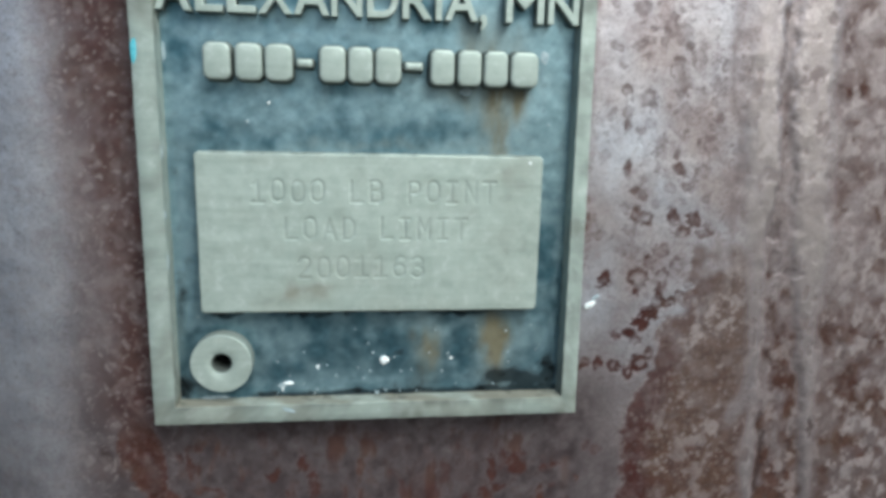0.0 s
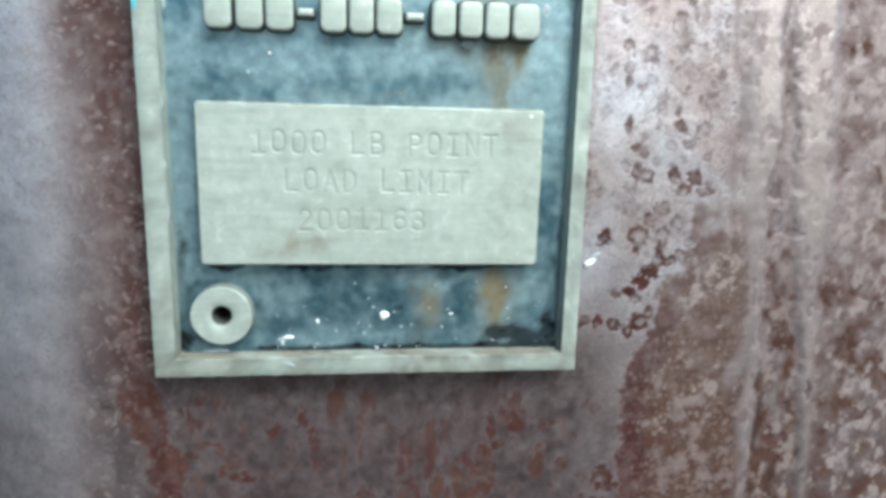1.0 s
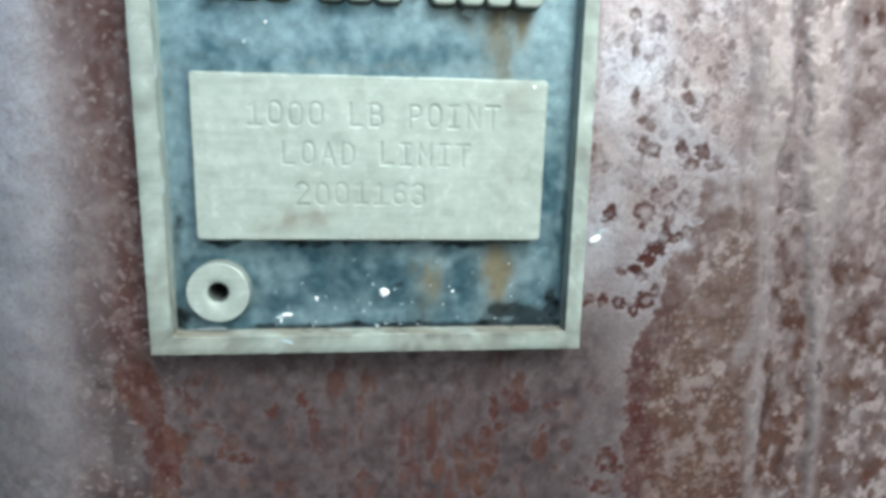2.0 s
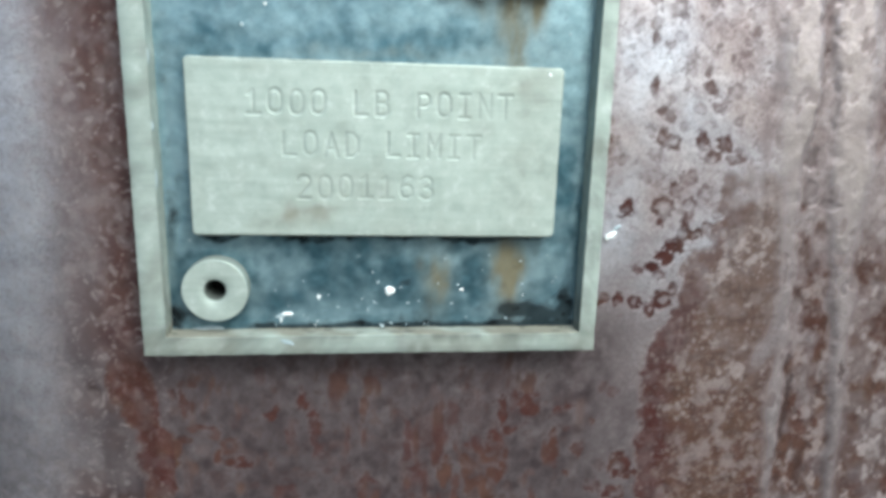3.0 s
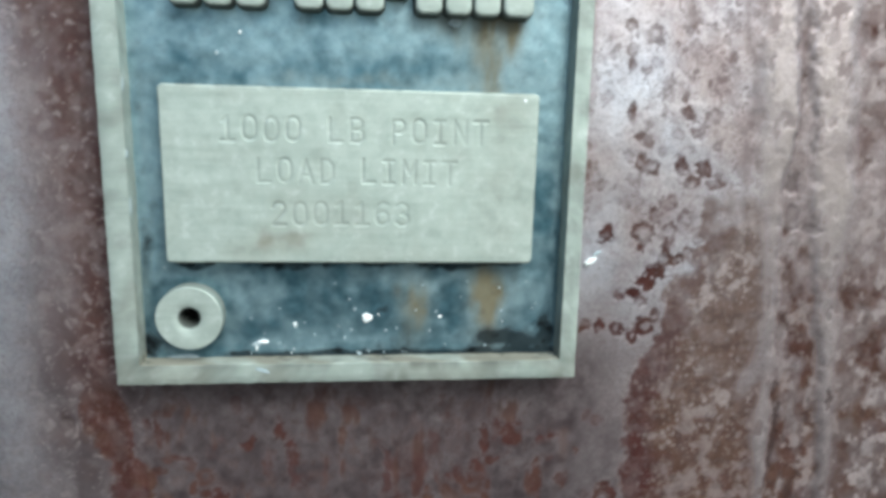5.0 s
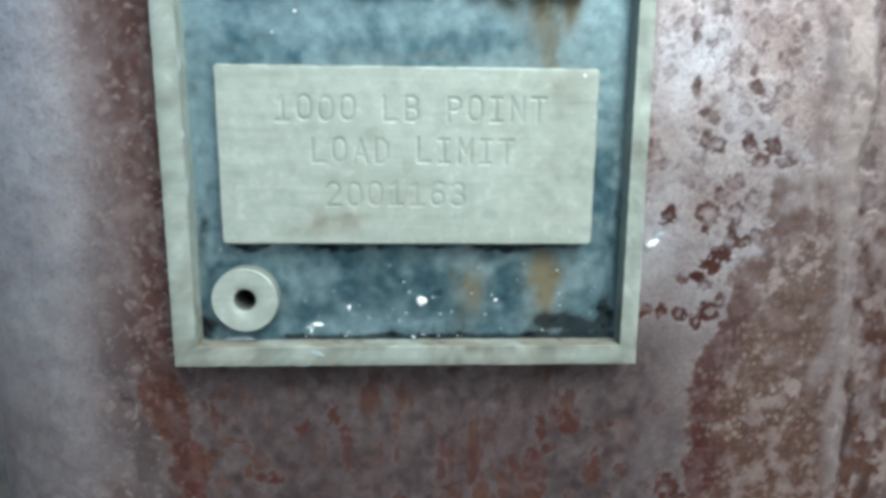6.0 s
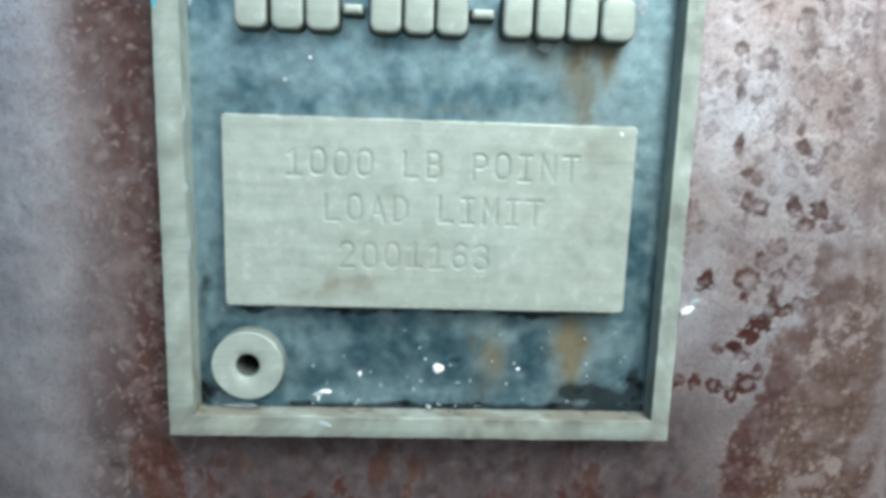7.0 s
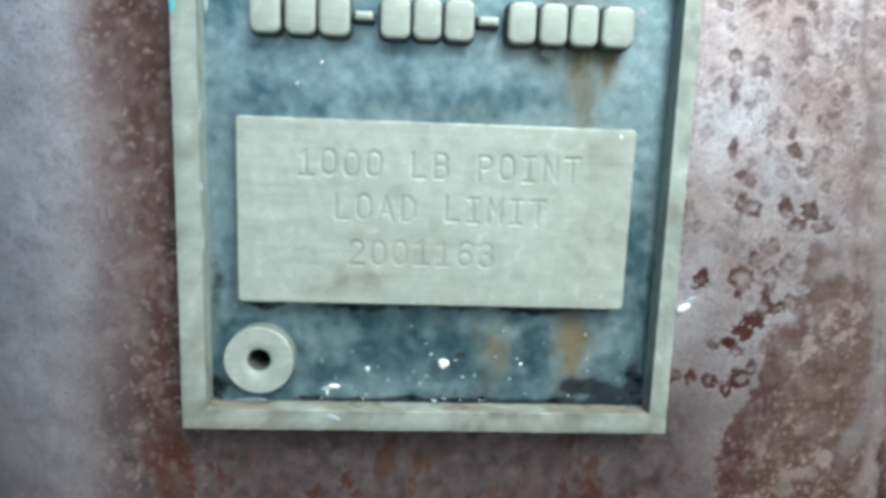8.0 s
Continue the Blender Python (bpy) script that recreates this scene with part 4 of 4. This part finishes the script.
def raised_sign(ch, x0, x1, base, height):
    """One cast letter, fitted to its place, with draft at its sides."""
    cu = bpy.data.curves.new("letter", "FONT")
    cu.body, cu.size, cu.extrude, cu.bevel_depth, cu.bevel_resolution, cu.resolution_u, cu.offset = ch, 1.0, 0.10, 0.012, 2, 6, 0.0 if ch == "M" else 0.009
    tmp = bpy.data.objects.new("letter", cu)
    scene.collection.objects.link(tmp)
    bpy.context.view_layer.update()
    me = bpy.data.meshes.new_from_object(tmp.evaluated_get(bpy.context.evaluated_depsgraph_get()))
    bpy.data.objects.remove(tmp)
    co = np.empty(len(me.vertices) * 3)
    me.vertices.foreach_get("co", co)
    co = co.reshape(-1, 3)
    lo, hi = co.min(0), co.max(0)
    u = (co - lo) / (hi - lo)
    x = x0 + u[:, 0] * (x1 - x0)
    z = base + u[:, 1] * height
    y = FIELD_Y + 0.0006 - u[:, 2] * 0.0042
    z, y = z + 0.0001 * fbm(x, z, 0.004, 431, 2), y + 0.00008 * fbm(x, z, 0.004, 441, 2)
    me.vertices.foreach_set("co", np.stack([x, y, z], -1).ravel())
    me.materials.clear()
    me.materials.append(SANDED)
    me.shade_smooth()
    me.set_sharp_from_angle(angle=radians(35))
    # the sides are darker than the top face
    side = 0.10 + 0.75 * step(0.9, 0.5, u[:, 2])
    for key, vals in (("tan", 0.25 * side), ("grime_shade", side)):
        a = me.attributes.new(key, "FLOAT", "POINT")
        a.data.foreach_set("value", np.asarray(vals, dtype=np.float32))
    me.update()
    ob = new("letter", me)
    ob.parent = plaque
    ob.matrix_parent_inverse = plaque.matrix_basis.inverted()


def raised_bar(x0, x1, z0, z1):
    """A plain cast bar with rounded corners and rounded edges."""
    r, seg, cx, cz = min(x1 - x0, z1 - z0) * 0.28, 8, (x0 + x1) / 2, (z0 + z1) / 2
    loop = []
    for sx, sz, a0 in ((1, 1, 0), (-1, 1, 90), (-1, -1, 180), (1, -1, 270)):
        for k in range(seg + 1):
            a = radians(a0 + 90 * k / seg)
            loop.append(((x1 - x0) / 2 * sx - r * sx + r * math.cos(a), (z1 - z0) / 2 * sz - r * sz + r * math.sin(a)))
    loop = np.array(loop)
    rows, grime_shade = [], []
    # inset, depth and darkening, strongest down the sides
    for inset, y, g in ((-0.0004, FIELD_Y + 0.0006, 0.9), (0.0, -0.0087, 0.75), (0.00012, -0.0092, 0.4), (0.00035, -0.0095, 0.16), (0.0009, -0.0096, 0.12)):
        k = 1 - inset / np.array([(x1 - x0) / 2, (z1 - z0) / 2])
        p = loop * np.maximum(k, 0.15)
        rows.append(np.stack([cx + p[:, 0], np.full(len(p), y), cz + p[:, 1]], -1))
        grime_shade.append(np.full(len(p), g))
    n = len(loop)
    faces = grid_faces(len(rows), n, wrap=True)[:, ::-1].tolist() + [[4 * n + k for k in range(n)][::-1]]
    mesh_object("raised_bar", np.concatenate(rows), faces, SANDED, plaque, tan=np.zeros(n * 5), grime_shade=np.concatenate(grime_shade))


def fleck(name, x, z, rx, rz, material, parent, y=FIELD_Y, height=0.0003, seed=0, label="", turn=0.0):
    """A small lens-shaped spatter with a ragged outline."""
    rnd = random.Random(seed)
    n = 14
    wob = [rnd.uniform(0.7, 1.2) for _ in range(n)]
    bm = bmesh.new()
    rings = []
    for s, h in ((1.0, -0.0003), (0.85, 0.6 * height), (0.45, height)):
        ring = []
        for k in range(n):
            a = 2 * math.pi * k / n
            u, v = rx * s * wob[k] * math.cos(a), rz * s * wob[k] * math.sin(a)
            ring.append(bm.verts.new((x + u * math.cos(turn) - v * math.sin(turn), y - h, z + u * math.sin(turn) + v * math.cos(turn))))
        rings.append(ring)
    for a, b in zip(rings, rings[1:]):
        for k in range(n):
            bm.faces.new((a[k], a[(k + 1) % n], b[(k + 1) % n], b[k]))
    bm.faces.new(rings[-1])
    bm.faces.new(rings[0][::-1])
    return part(name, bm, material, parent, label)


build_field()
rim = build_rim()
build_nameplate()
build_boss()
LETTERS = (("A", -0.0540, -0.0452), ("L", -0.0442, -0.0375), ("E", -0.0366, -0.0295), ("X", -0.0290, -0.0205), ("A", -0.0203, -0.0112), ("N", -0.0108, -0.0030),
           ("D", -0.0018, 0.0062), ("R", 0.0072, 0.0150), ("I", 0.0158, 0.0175), ("A", 0.0182, 0.0270), ("M", 0.0343, 0.0445), ("N", 0.0456, 0.0540))
for ch, a, b in LETTERS:
    raised_sign(ch, a, b, 1.3102, 0.0094)
raised_sign(",", 0.0275, 0.0294, 1.3080, 0.0040)
for a, b in ((-0.0430, -0.0360), (-0.0352, -0.0282), (-0.0278, -0.0206), (-0.0141, -0.0072), (-0.0068, -0.0002), (0.0002, 0.0072), (0.0146, 0.0212), (0.0218, 0.0284), (0.0288, 0.0355), (0.0360, 0.0438)):
    raised_bar(a, b, 1.2936, 1.3030)
for a, b in ((-0.0199, -0.0155), (0.0078, 0.0128)):
    raised_bar(a, b, 1.2972, 1.2995)
SPATTER = ((0.0033, 1.2163, 0.0015, 0.0015), (-0.0156, 1.2146, 0.0008, 0.0010), (0.0001, 1.2186, 0.0006, 0.0006), (0.0228, 1.2165, 0.0010, 0.0006),
           (0.0083, 1.2127, 0.0007, 0.0005), (0.0112, 1.2132, 0.0004, 0.0005), (-0.0008, 1.2130, 0.0006, 0.0005), (-0.0026, 1.2108, 0.0006, 0.0008),
           (0.0014, 1.2063, 0.0008, 0.0008), (0.0396, 1.2180, 0.0007, 0.0006), (0.0388, 1.2245, 0.0005, 0.0005), (-0.0050, 1.2258, 0.0004, 0.0004),
           (-0.0273, 1.2883, 0.0007, 0.0008), (-0.0330, 1.2833, 0.0009, 0.0009), (0.0482, 1.2840, 0.0007, 0.0006), (-0.0195, 1.2190, 0.0004, 0.0004),
           (-0.0238, 1.2099, 0.0026, 0.0008), (-0.0256, 1.2086, 0.0006, 0.0020), (0.0300, 1.2262, 0.0004, 0.0004), (-0.0130, 1.2150, 0.0004, 0.0004),
           (0.0180, 1.2252, 0.0004, 0.0004), (0.0462, 1.2262, 0.0005, 0.0004), (-0.0480, 1.2300, 0.0005, 0.0006), (0.0490, 1.2200, 0.0004, 0.0004))
for k, (x, z, rx, rz) in enumerate(SPATTER):
    fleck("fleck", x, z, rx * (0.95 if k == 0 else 0.7), rz * (0.95 if k == 0 else 0.7), CHALK if k in (0, 1, 3, 12, 16, 17) else DUST, plaque, height=0.0006 if rx > 0.001 else 0.0002, seed=k)
for k, (x, z, rx, rz) in enumerate(((-0.0255, 1.2092, 0.0016, 0.0007), (-0.0440, 1.2060, 0.0050, 0.0007), (0.0250, 1.2925, 0.0022, 0.0012), (0.0462, 1.3020, 0.0014, 0.0020), (-0.0532, 1.3000, 0.0005, 0.0028))):
    fleck("deposit", x, z, rx, rz, DUST, plaque, height=0.0002, seed=30 + k, label="crusty pale deposit")
scatter = random.Random(7)
for k in range(26):
    x, size = scatter.uniform(-0.030, 0.050), scatter.uniform(0.00018, 0.00042)
    fleck("fleck", x, 1.2066 + 0.016 * scatter.random() ** 1.8, size, size * scatter.uniform(0.7, 1.3), CHALK if k % 5 == 0 else DUST, plaque, height=0.00012, seed=60 + k)
fleck("deposit", -0.0235, 1.2036, 0.0024, 0.0005, DUST, plaque, y=TOP_Y, height=0.00008, seed=41, turn=-0.3)
fleck("fleck", 0.0425, 1.2738, 0.0006, 0.0006, CHALK, plaque, y=TOP_Y, height=0.0002, seed=42)
fleck("chip", 0.0654, 1.2306, 0.0022, 0.0009, CHALK, column, y=-0.0006, height=0.0007, seed=43, label="bright white chip stuck to the steel", turn=0.7)
fleck("chip", 0.0672, 1.2328, 0.0016, 0.0005, DUST, column, y=-0.0002, height=0.0003, seed=45, label="thin pale chip stuck to the steel", turn=0.6)
for k, (x, z, rx, rz) in enumerate(((-0.0541, 1.2465, 0.0003, 0.0024), (-0.0541, 1.2590, 0.0003, 0.0012), (-0.0541, 1.2750, 0.0003, 0.0020))):
    fleck("worn_edge", x, z, rx, rz, DUST, rim, y=-0.0094, height=0.0001, seed=50 + k, label="chalky wear on the border's inner edge")
fleck("paint_mark", -0.0592, 1.3005, 0.0011, 0.0036, BLUE, rim, y=TOP_Y + 0.0001, height=0.0002, seed=44, label="worn cyan paint mark")
